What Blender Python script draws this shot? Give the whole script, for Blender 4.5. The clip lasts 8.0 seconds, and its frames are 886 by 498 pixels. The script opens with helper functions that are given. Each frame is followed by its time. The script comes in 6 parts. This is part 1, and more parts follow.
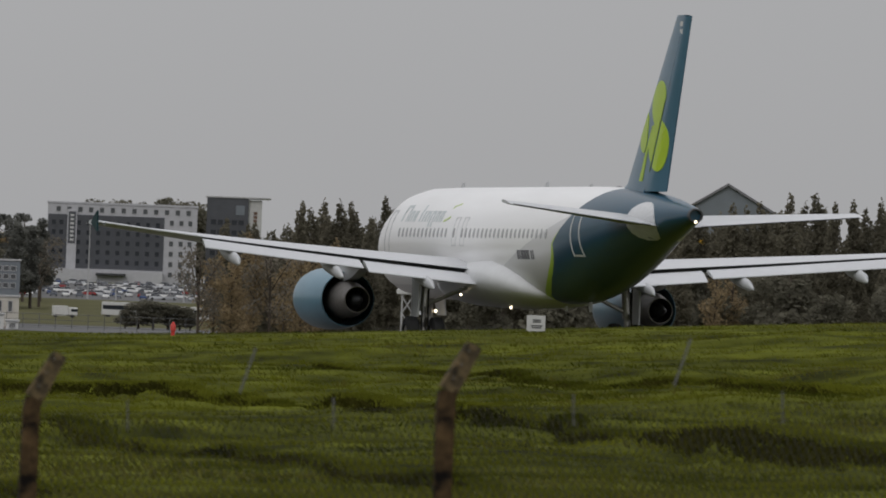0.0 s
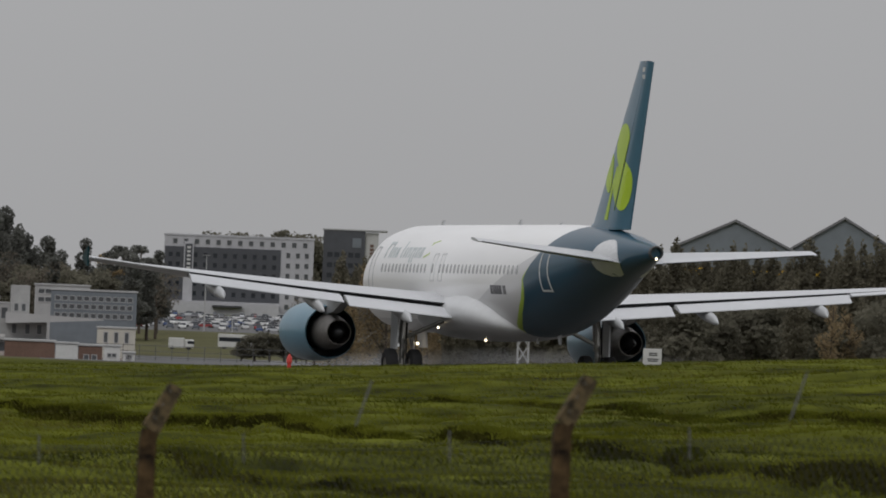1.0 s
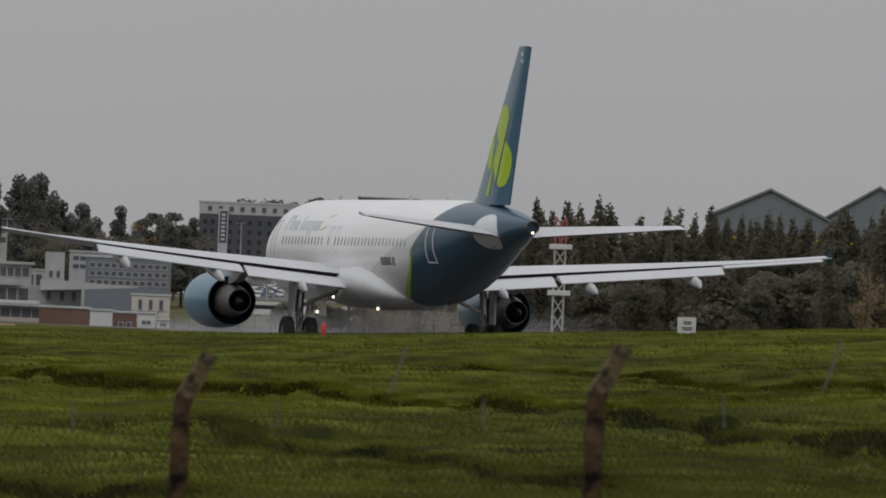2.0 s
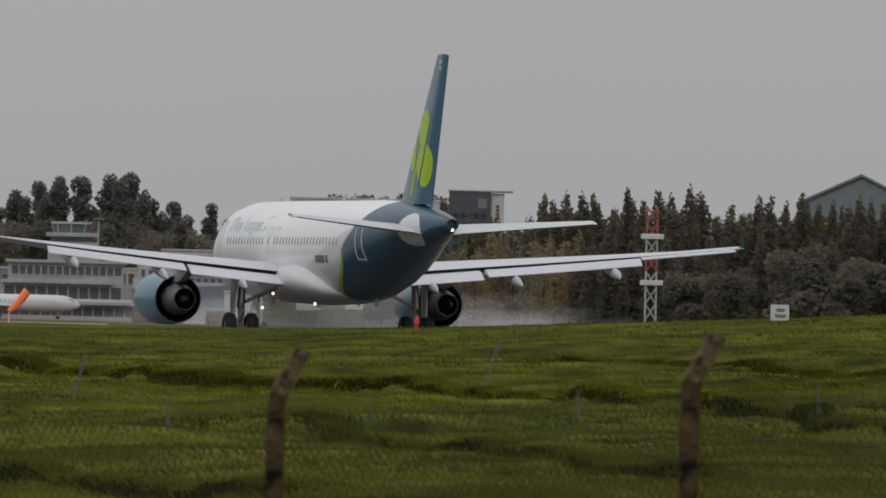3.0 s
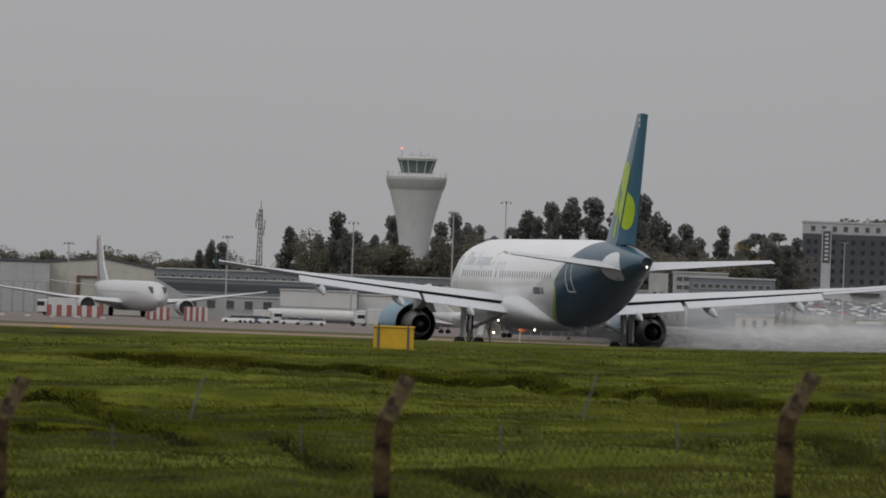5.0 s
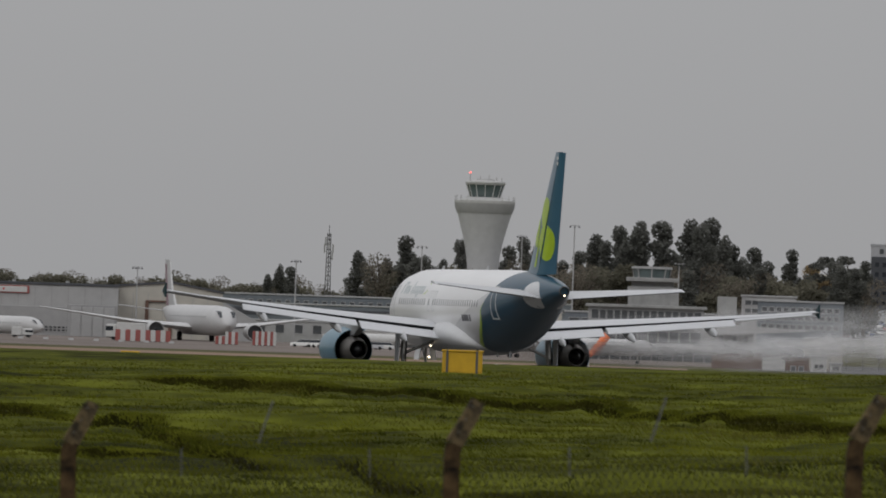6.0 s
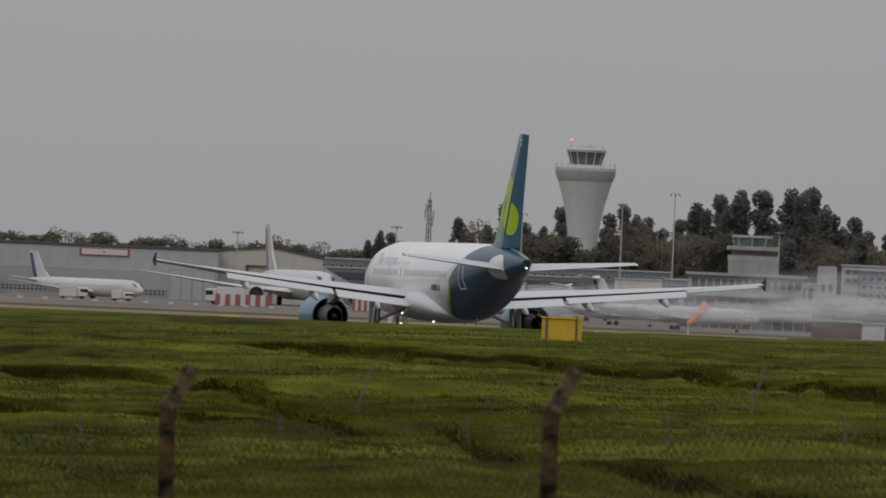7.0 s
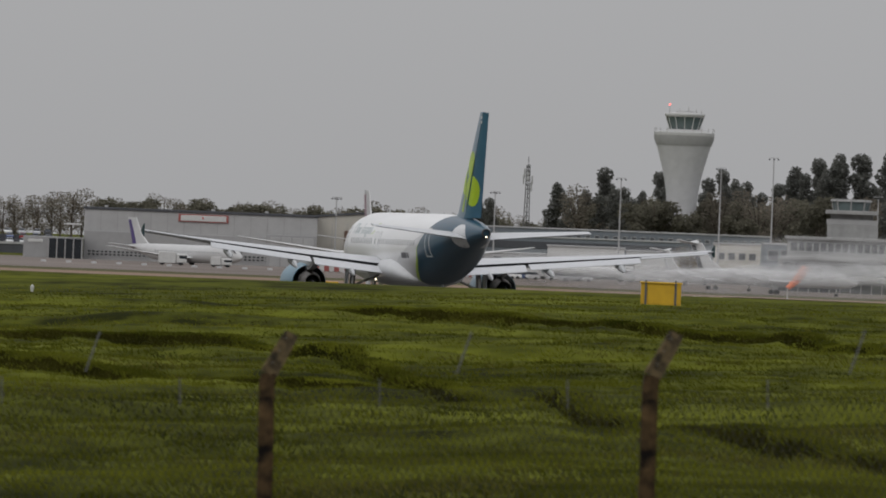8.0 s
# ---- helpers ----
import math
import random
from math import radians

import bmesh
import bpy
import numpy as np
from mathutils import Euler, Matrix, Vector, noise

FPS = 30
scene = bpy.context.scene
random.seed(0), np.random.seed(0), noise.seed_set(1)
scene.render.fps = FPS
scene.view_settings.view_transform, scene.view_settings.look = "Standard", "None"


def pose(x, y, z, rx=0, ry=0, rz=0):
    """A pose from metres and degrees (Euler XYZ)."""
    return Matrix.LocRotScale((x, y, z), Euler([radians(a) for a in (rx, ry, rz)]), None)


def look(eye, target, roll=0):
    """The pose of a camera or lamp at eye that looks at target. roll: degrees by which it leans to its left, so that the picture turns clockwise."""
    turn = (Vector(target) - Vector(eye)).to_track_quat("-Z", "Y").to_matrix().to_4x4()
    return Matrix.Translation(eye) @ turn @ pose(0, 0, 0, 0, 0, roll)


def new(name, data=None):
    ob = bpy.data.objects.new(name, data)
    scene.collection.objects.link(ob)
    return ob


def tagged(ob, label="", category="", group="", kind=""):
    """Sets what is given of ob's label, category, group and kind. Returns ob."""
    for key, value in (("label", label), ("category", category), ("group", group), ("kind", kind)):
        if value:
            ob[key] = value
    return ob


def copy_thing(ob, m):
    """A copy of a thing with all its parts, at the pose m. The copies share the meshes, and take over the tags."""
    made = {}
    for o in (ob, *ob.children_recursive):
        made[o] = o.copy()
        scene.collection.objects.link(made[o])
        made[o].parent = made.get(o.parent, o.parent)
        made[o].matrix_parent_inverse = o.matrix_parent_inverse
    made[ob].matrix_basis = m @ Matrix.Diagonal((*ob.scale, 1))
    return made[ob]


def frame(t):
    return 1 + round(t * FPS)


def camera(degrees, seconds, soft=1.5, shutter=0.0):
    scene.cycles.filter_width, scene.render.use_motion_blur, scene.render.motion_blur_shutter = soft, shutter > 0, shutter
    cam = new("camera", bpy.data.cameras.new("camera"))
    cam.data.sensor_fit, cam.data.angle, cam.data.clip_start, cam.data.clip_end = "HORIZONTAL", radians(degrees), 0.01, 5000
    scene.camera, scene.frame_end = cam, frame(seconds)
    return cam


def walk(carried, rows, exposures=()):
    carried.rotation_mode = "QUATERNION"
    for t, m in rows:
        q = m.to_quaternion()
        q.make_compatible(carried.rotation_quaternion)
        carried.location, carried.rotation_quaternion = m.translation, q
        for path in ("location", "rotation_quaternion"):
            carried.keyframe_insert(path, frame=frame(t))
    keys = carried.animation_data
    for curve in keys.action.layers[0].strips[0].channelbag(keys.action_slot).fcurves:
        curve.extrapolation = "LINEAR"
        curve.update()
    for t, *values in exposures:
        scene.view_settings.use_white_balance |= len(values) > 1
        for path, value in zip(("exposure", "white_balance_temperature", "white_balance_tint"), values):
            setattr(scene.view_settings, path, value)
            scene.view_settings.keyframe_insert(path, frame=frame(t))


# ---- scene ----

FOV = 5.984
EYE = (0.0, 0.0, 3.0)
cam = camera(FOV, 8.0, soft=1.8)
cam.data.dof.use_dof = True
cam.data.dof.focus_distance, cam.data.dof.aperture_fstop = 380.0, 9.0

# The camera stands still on a tripod and pans: seconds, bearing to the left, tilt up, lean.
PAN = [
    (0.0, -5.088, 0.314, 2.121),
    (0.5, -4.787, 0.286, 1.949),
    (1.0, -4.293, 0.506, 2.262),
    (1.5, -3.922, 0.853, 2.696),
    (1.7, -3.966, 0.555, 2.612),
    (2.8, -3.803, 0.081, 1.617),
    (3.0, -3.450, 0.211, 1.363),
    (3.5, -2.079, 0.322, 1.390),
    (4.0, -0.959, 0.266, 2.057),
    (4.5, -0.123, 0.192, 2.115),
    (4.7, -0.068, 0.214, 2.060),
    (5.8, 0.353, 0.372, 2.228),
    (6.0, 0.479, 0.406, 1.976),
    (6.5, 0.975, 0.461, 2.212),
    (7.0, 1.148, 0.155, 2.454),
    (7.5, 1.362, -0.015, 2.417),
    (8.0, 1.806, -0.106, 2.238),
]


def pan_pose(bearing, tilt, lean):
    b, e = radians(bearing), radians(tilt)
    way = Vector((-math.sin(b) * math.cos(e), math.cos(b) * math.cos(e), math.sin(e)))
    return look(EYE, Vector(EYE) + way * 100, lean)


walk(cam, [(t, pan_pose(b, e, l)) for t, b, e, l in PAN], [(0.0, 0.0), (1.0, -0.06), (1.5, -0.14), (2.8, -0.05), (3.5, 0.0), (4.5, -0.05), (6.0, -0.15), (6.5, -0.2), (7.0, -0.2), (7.5, -0.08), (8.0, 0.0)])

# The airliner's way: seconds, x, y of the main gear, heading to the left of north.
ROLL_OUT = [
    (0.0, 29.99, 302.36, 10.54),
    (0.5, 28.06, 308.96, 10.74),
    (1.0, 26.02, 316.00, 10.81),
    (1.5, 23.95, 325.54, 11.11),
    (1.7, 23.19, 329.06, 10.98),
    (2.8, 17.74, 350.83, 11.55),
    (3.0, 16.65, 354.55, 11.24),
    (3.5, 13.78, 366.25, 11.28),
    (4.0, 10.74, 377.49, 11.44),
    (4.5, 7.80, 389.68, 11.04),
    (4.7, 6.78, 395.22, 11.74),
    (5.8, -0.41, 425.86, 12.24),
    (6.0, -1.72, 430.76, 12.27),
    (6.5, -5.20, 445.86, 12.51),
    (7.0, -8.97, 461.31, 13.02),
    (7.5, -12.97, 477.86, 12.94),
    (8.0, -17.09, 494.12, 13.06),
]

# ---- light: overcast, brighter overhead than at the horizon ----
SUN_EL, SUN_AZ = 38.0, 150.0
world = bpy.data.worlds.new("overcast")
scene.world = world
world.use_nodes = True
wn, wl = world.node_tree.nodes, world.node_tree.links
wn.clear()
w_out = wn.new("ShaderNodeOutputWorld")
w_bg = wn.new("ShaderNodeBackground")
w_sky = wn.new("ShaderNodeTexSky")
w_sky.sky_type, w_sky.sun_disc = "NISHITA", False
w_sky.sun_elevation, w_sky.sun_rotation = radians(SUN_EL), radians(SUN_AZ)
w_co = wn.new("ShaderNodeTexCoord")
w_sep = wn.new("ShaderNodeSeparateXYZ")
w_map = wn.new("ShaderNodeMapRange")
w_map.inputs["From Min"].default_value, w_map.inputs["From Max"].default_value = 0.0, 1.0
w_map.inputs["To Min"].default_value, w_map.inputs["To Max"].default_value = 3.7, 11.0
w_cloud = wn.new("ShaderNodeTexNoise")
w_cloud.inputs["Scale"].default_value, w_cloud.inputs["Detail"].default_value = 5.0, 4.0
w_cr = wn.new("ShaderNodeMapRange")
w_cr.inputs["To Min"].default_value, w_cr.inputs["To Max"].default_value = 0.94, 1.06
w_mul = wn.new("ShaderNodeMath")
w_mul.operation = "MULTIPLY"
w_tint = wn.new("ShaderNodeMix")
w_tint.data_type, w_tint.blend_type = "RGBA", "MULTIPLY"
w_tint.inputs[0].default_value = 1.0
w_tint.inputs[7].default_value = (0.98, 0.982, 1.012, 1)
w_mix = wn.new("ShaderNodeMix")
w_mix.data_type = "RGBA"
w_mix.inputs[0].default_value = 0.03
wl.new(w_co.outputs["Generated"], w_sep.inputs[0])
wl.new(w_sep.outputs["Z"], w_map.inputs["Value"])
wl.new(w_co.outputs["Generated"], w_cloud.inputs["Vector"])
wl.new(w_cloud.outputs["Fac"], w_cr.inputs["Value"])
wl.new(w_map.outputs[0], w_mul.inputs[0])
wl.new(w_cr.outputs[0], w_mul.inputs[1])
wl.new(w_mul.outputs[0], w_tint.inputs[6])
wl.new(w_tint.outputs[2], w_mix.inputs[6])
wl.new(w_sky.outputs[0], w_mix.inputs[7])
wl.new(w_mix.outputs[2], w_bg.inputs["Color"])
w_bg.inputs["Strength"].default_value = 0.1
wl.new(w_bg.outputs[0], w_out.inputs[0])

sun_data = bpy.data.lights.new("sun", "SUN")
sun_data.energy, sun_data.angle, sun_data.color = 0.6, radians(25), (1.0, 0.97, 0.93)
sun = new("sun", sun_data)
sun.rotation_euler = (radians(90 - SUN_EL), 0, radians(SUN_AZ + 180))

# ---- materials ----


def mat(name, base, rough=0.5, metal=0.0, vary=0.15, fine=8.0, coarse=0.6, bump=0.1, spread=0.0, tint=None, glow=None, leafy=0.0, spec=None, band=(0.6, 1.4), coat=0.0):
    """Principled surface with two scales of colour change, a little roughness change and fine relief."""
    m = bpy.data.materials.new(name)
    m.use_nodes = True
    n, l = m.node_tree.nodes, m.node_tree.links
    b = n["Principled BSDF"]
    co = n.new("ShaderNodeTexCoord")
    n1, n2 = n.new("ShaderNodeTexNoise"), n.new("ShaderNodeTexNoise")
    n1.inputs["Scale"].default_value, n1.inputs["Detail"].default_value = fine, 6.0
    n2.inputs["Scale"].default_value, n2.inputs["Detail"].default_value = coarse, 4.0
    l.new(co.outputs["Object"], n1.inputs["Vector"])
    l.new(co.outputs["Object"], n2.inputs["Vector"])
    add = n.new("ShaderNodeMath")
    add.operation = "ADD"
    l.new(n1.outputs["Fac"], add.inputs[0])
    l.new(n2.outputs["Fac"], add.inputs[1])
    fac = add.outputs[0]
    if spread:
        info = n.new("ShaderNodeObjectInfo")
        isl = n.new("ShaderNodeNewGeometry")
        s1 = n.new("ShaderNodeMath")
        s1.operation = "ADD"
        l.new(info.outputs["Random"], s1.inputs[0])
        l.new(isl.outputs["Random Per Island"], s1.inputs[1])
        s2 = n.new("ShaderNodeMath")
        s2.operation = "MULTIPLY_ADD"
        l.new(s1.outputs[0], s2.inputs[0])
        s2.inputs[1].default_value = spread
        l.new(fac, s2.inputs[2])
        s3 = n.new("ShaderNodeMath")
        s3.operation = "SUBTRACT"
        l.new(s2.outputs[0], s3.inputs[0])
        s3.inputs[1].default_value = spread
        fac = s3.outputs[0]
    mr = n.new("ShaderNodeMapRange")
    mr.inputs["From Min"].default_value, mr.inputs["From Max"].default_value = band
    l.new(fac, mr.inputs["Value"])
    mx = n.new("ShaderNodeMix")
    mx.data_type = "RGBA"
    lo = [c * (1 - vary) for c in base]
    hi = [min(1, c * (1 + vary)) for c in (tint or base)]
    mx.inputs[6].default_value, mx.inputs[7].default_value = (*lo, 1), (*hi, 1)
    l.new(mr.outputs[0], mx.inputs[0])
    l.new(mx.outputs[2], b.inputs["Base Color"])
    b.inputs["Roughness"].default_value, b.inputs["Metallic"].default_value = rough, metal
    if bump:
        bp = n.new("ShaderNodeBump")
        bp.inputs["Strength"].default_value, bp.inputs["Distance"].default_value = bump, 0.02
        l.new(n1.outputs["Fac"], bp.inputs["Height"])
        l.new(bp.outputs[0], b.inputs["Normal"])
    b.inputs["Coat Weight"].default_value, b.inputs["Coat Roughness"].default_value = coat, 0.08
    if spec is not None:
        b.inputs["Specular IOR Level"].default_value = spec
    if leafy:
        b.inputs["Specular IOR Level"].default_value = 0.08
        tl, ms = n.new("ShaderNodeBsdfTranslucent"), n.new("ShaderNodeMixShader")
        ms.inputs[0].default_value = leafy
        l.new(mx.outputs[2], tl.inputs["Color"])
        l.new(b.outputs[0], ms.inputs[1])
        l.new(tl.outputs[0], ms.inputs[2])
        l.new(ms.outputs[0], n["Material Output"].inputs["Surface"])
    if glow:
        b.inputs["Emission Color"].default_value = (*glow[:3], 1)
        b.inputs["Emission Strength"].default_value = glow[3]
    return m


WHITE = mat("white_paint", (0.78, 0.78, 0.78), 0.32, vary=0.05, fine=3, coarse=0.4, bump=0.02)
OLD_WHITE = mat("weathered_white", (0.52, 0.52, 0.51), 0.5, vary=0.12, fine=2, coarse=0.2, bump=0.05)
GREY_PAINT = mat("light_grey_paint", (0.42, 0.43, 0.44), 0.4, vary=0.08, fine=4, bump=0.02)
DARK_GREY = mat("dark_grey_paint", (0.035, 0.037, 0.04), 0.5, vary=0.2, fine=5)
FENCE_TEAL = mat("dark_teal_paint", (0.006, 0.032, 0.038), 0.5, vary=0.12, fine=2, bump=0.02, spec=0.15)
TEAL = mat("teal_paint", (0.012, 0.085, 0.115), 0.3, vary=0.12, fine=2, coarse=0.4, bump=0.02)
NACELLE_BLUE = mat("pale_teal_paint", (0.075, 0.185, 0.255), 0.3, vary=0.08, fine=2, bump=0.02, coat=0.1)
LIME = mat("lime_paint", (0.36, 0.50, 0.03), 0.35, vary=0.08, fine=3, bump=0.02)
STEEL = mat("worn_steel", (0.38, 0.37, 0.35), 0.35, 0.9, vary=0.2, fine=6)
HOT_METAL = mat("burnt_exhaust_metal", (0.22, 0.205, 0.19), 0.5, 0.7, vary=0.3, fine=5)
RUBBER = mat("black_rubber", (0.012, 0.012, 0.013), 0.8, vary=0.3, fine=20)
GLASS_DARK = mat("dark_window_glass", (0.02, 0.024, 0.03), 0.08, vary=0.2, fine=1, bump=0)
WIN_GREY = mat("cabin_window_glass", (0.34, 0.345, 0.35), 0.2, vary=0.2, fine=4, bump=0)
CONCRETE = mat("weathered_concrete", (0.055, 0.048, 0.036), 0.95, vary=0.45, fine=11, coarse=5, bump=0.6, tint=(0.145, 0.105, 0.055), spec=0.1, band=(0.85, 1.25))
LICHEN = mat("concrete_with_lichen", (0.013, 0.011, 0.010), 0.95, vary=0.4, fine=9, coarse=3, bump=0.8, tint=(0.088, 0.056, 0.027), spec=0.1, band=(0.88, 1.30))
WIRE = mat("galvanised_wire", (0.10, 0.10, 0.10), 0.6, 0.2, vary=0.3, fine=10)
ASPHALT = mat("asphalt", (0.09, 0.083, 0.075), 0.8, vary=0.2, fine=2, coarse=0.05, bump=0, spec=0.2)
APRON = mat("stained_apron_concrete", (0.24, 0.175, 0.135), 0.95, vary=0.25, fine=0.3, coarse=0.02, spec=0.02)
YELLOW = mat("yellow_enamel", (0.55, 0.33, 0.015), 0.45, vary=0.15, fine=4)
RED = mat("red_enamel", (0.50, 0.03, 0.02), 0.45, vary=0.15, fine=6)
ORANGE = mat("orange_cloth", (0.85, 0.22, 0.08), 0.8, vary=0.12, fine=5)
TOWER_CONC = mat("pale_tower_cladding", (0.55, 0.55, 0.56), 0.6, vary=0.1, fine=0.6, coarse=0.08)
CLAD_GREY = mat("grey_metal_cladding", (0.36, 0.36, 0.36), 0.5, vary=0.12, fine=0.6, coarse=0.06)
CLAD_DARK = mat("charcoal_cladding", (0.06, 0.063, 0.072), 0.5, vary=0.2, fine=0.6, coarse=0.1)
CLAD_BLUE = mat("blue_grey_cladding", (0.15, 0.17, 0.19), 0.5, vary=0.15, fine=0.6, coarse=0.08)
CREAM = mat("cream_cladding", (0.46, 0.44, 0.39), 0.6, vary=0.12, fine=0.5, coarse=0.06)
RENDER_W = mat("white_render", (0.47, 0.47, 0.46), 0.8, vary=0.12, fine=1.0, coarse=0.1)
TERMINAL_W = mat("stained_grey_white_render", (0.30, 0.30, 0.295), 0.8, vary=0.22, fine=0.9, coarse=0.12)
BRICK_BR = mat("brown_brick", (0.14, 0.085, 0.065), 0.9, vary=0.25, fine=3, coarse=0.3)
BARK = mat("bark", (0.07, 0.055, 0.042), 0.95, vary=0.4, fine=6, coarse=1)
PINE = mat("dark_pine_foliage", (0.150, 0.152, 0.138), 0.9, vary=0.3, fine=1.2, coarse=0.25, spread=0.4, bump=0, leafy=0.5)
POPLAR = mat("poplar_foliage", (0.150, 0.138, 0.102), 0.9, vary=0.3, fine=1.2, coarse=0.2, spread=0.4, bump=0, leafy=0.5)
AUTUMN = mat("autumn_foliage", (0.29, 0.225, 0.135), 0.9, vary=0.3, fine=1.2, coarse=0.2, spread=0.4, bump=0, leafy=0.5)
BARE_TWIGS = mat("thin_grey_brown_foliage", (0.18, 0.16, 0.13), 0.9, vary=0.3, fine=1.2, coarse=0.2, spread=0.4, bump=0, leafy=0.5)
FAR_TURF = mat("dull_airfield_turf", (0.095, 0.092, 0.048), 0.95, vary=0.25, fine=0.2, coarse=0.02, spec=0.02)
YARD = mat("worn_grey_tarmac", (0.13, 0.13, 0.13), 0.95, vary=0.3, fine=0.2, coarse=0.03, spec=0.03)
HEDGE = mat("mixed_green_foliage", (0.155, 0.147, 0.112), 0.9, vary=0.3, fine=1.2, coarse=0.2, spread=0.4, bump=0, leafy=0.5)
GRASS = mat("meadow_grass", (0.044, 0.053, 0.005), 0.9, vary=0.4, fine=0.42, coarse=0.09, spread=0.05, bump=0, tint=(0.120, 0.127, 0.014), leafy=0.5, band=(0.72, 1.28))
GROUND = mat("grassy_soil", (0.027, 0.031, 0.003), 0.95, vary=0.45, fine=0.8, coarse=0.12, bump=0.6, tint=(0.076, 0.084, 0.008), spec=0.03, band=(0.75, 1.25))
# dark colour stands for shade on bank faces and in furrows, besides rank patches
RANK_SHADE_GRASS = mat("rank_and_shade_grass", (0.021, 0.023, 0.004), 0.95, vary=0.4, fine=0.5, coarse=0.1, spread=0.05, bump=0, tint=(0.048, 0.046, 0.007), leafy=0.3)
DRY_GRASS = mat("dry_pale_grass", (0.11, 0.105, 0.022), 0.95, vary=0.3, fine=0.5, coarse=0.1, spread=0.1, bump=0, leafy=0.25)
FADED_RED = mat("faded_red_paint", (0.30, 0.085, 0.075), 0.6, vary=0.15, fine=2)
HOTEL_WALL = mat("pale_grey_render", (0.40, 0.40, 0.42), 0.8, vary=0.1, fine=0.8, coarse=0.1)
PARKED_WHITE = mat("dull_white_paint", (0.50, 0.50, 0.50), 0.4, vary=0.08, fine=1, coarse=0.2, bump=0)
PANE = mat("dull_window_glass", (0.07, 0.075, 0.08), 0.3, vary=0.2, fine=0.7, bump=0)
NAV_GREEN = mat("green_light", (0.0, 0.5, 0.2), glow=(0.05, 1.0, 0.4, 6.0))
LAMP_WARM = mat("warm_light", (0.9, 0.8, 0.6), glow=(1.0, 0.85, 0.6, 3.5))
LAMP_RED = mat("red_light", (0.8, 0.1, 0.1), glow=(1.0, 0.15, 0.12, 2.5))


def livery():
    """White fuselage, grey belly, teal rear with a slanting lime edge: set out in the aircraft's own metres."""
    m = bpy.data.materials.new("fuselage_livery")
    m.use_nodes = True
    n, l = m.node_tree.nodes, m.node_tree.links
    b = n["Principled BSDF"]
    co, sep = n.new("ShaderNodeTexCoord"), n.new("ShaderNodeSeparateXYZ")
    l.new(co.outputs["Object"], sep.inputs[0])

    def calc(op, a, c, d=None):
        k = n.new("ShaderNodeMath")
        k.operation = op
        for i, v in enumerate((a, c, d)):
            if v is None:
                continue
            if isinstance(v, (int, float)):
                k.inputs[i].default_value = v
            else:
                l.new(v, k.inputs[i])
        return k.outputs[0]

    def over(fac, a, c):
        k = n.new("ShaderNodeMix")
        k.data_type = "RGBA"
        l.new(fac, k.inputs[0])
        for i, v in ((6, a), (7, c)):
            if isinstance(v, tuple):
                k.inputs[i].default_value = (*v, 1)
            else:
                l.new(v, k.inputs[i])
        return k.outputs[2]

    y, z = sep.outputs["Y"], sep.outputs["Z"]
    rise = calc("MAXIMUM", calc("SUBTRACT", z, 3.87), 0.0)
    fall = calc("MAXIMUM", calc("SUBTRACT", 3.87, z), 0.0)
    edge = calc("ADD", calc("SUBTRACT", -9.3, calc("MULTIPLY", rise, 1.5)), calc("MULTIPLY", calc("MULTIPLY", fall, fall), 1.05))
    back = calc("SUBTRACT", edge, y)
    teal = calc("GREATER_THAN", back, 0.0)
    width = calc("MULTIPLY", calc("SUBTRACT", 4.4, z), 0.27)
    lime = calc("MULTIPLY", calc("LESS_THAN", back, width), teal)
    belly = calc("LESS_THAN", calc("ADD", z, calc("MULTIPLY", calc("MINIMUM", y, 0.0), 0.24)), 2.3)
    grime = n.new("ShaderNodeTexNoise")
    grime.inputs["Scale"].default_value, grime.inputs["Detail"].default_value = 1.3, 7.0
    stretch = n.new("ShaderNodeMapping")
    stretch.inputs["Scale"].default_value = (1, 0.15, 1)
    l.new(co.outputs["Object"], stretch.inputs[0])
    l.new(stretch.outputs[0], grime.inputs["Vector"])
    white = over(grime.outputs["Fac"], (0.70, 0.70, 0.70), (0.84, 0.84, 0.84))
    tealc = over(grime.outputs["Fac"], (0.004, 0.040, 0.075), (0.008, 0.062, 0.104))
    c = over(belly, white, (0.56, 0.56, 0.57))
    c = over(teal, c, tealc)
    c = over(lime, c, (0.33, 0.46, 0.03))
    l.new(c, b.inputs["Base Color"])
    b.inputs["Roughness"].default_value = 0.3
    b.inputs["Coat Weight"].default_value, b.inputs["Coat Roughness"].default_value = 0.12, 0.08
    return m


LIVERY = livery()

# ---- mesh helpers ----


def mesh_of(name, bm, material, smooth=False):
    me = bpy.data.meshes.new(name)
    bmesh.ops.recalc_face_normals(bm, faces=bm.faces)
    bm.to_mesh(me)
    bm.free()
    me.materials.append(material)
    if smooth:
        me.shade_smooth()
        me.set_sharp_from_angle(angle=radians(38))
    return me


def raw_mesh(name, verts, faces, material):
    me = bpy.data.meshes.new(name)
    me.from_pydata(verts, [], faces)
    me.materials.append(material)
    return me


def part(name, bm, material, parent, label="", smooth=False):
    ob = new(name, bm if isinstance(bm, bpy.types.Mesh) else mesh_of(name, bm, material, smooth))
    ob.parent = parent
    if label:
        tagged(ob, label)
    return ob


def thing(name, x, y, z, rz=0.0, label="", category="", group="", kind=""):
    ob = new(name)
    ob.matrix_basis = pose(x, y, z, 0, 0, rz)
    return tagged(ob, label, category, group, kind)


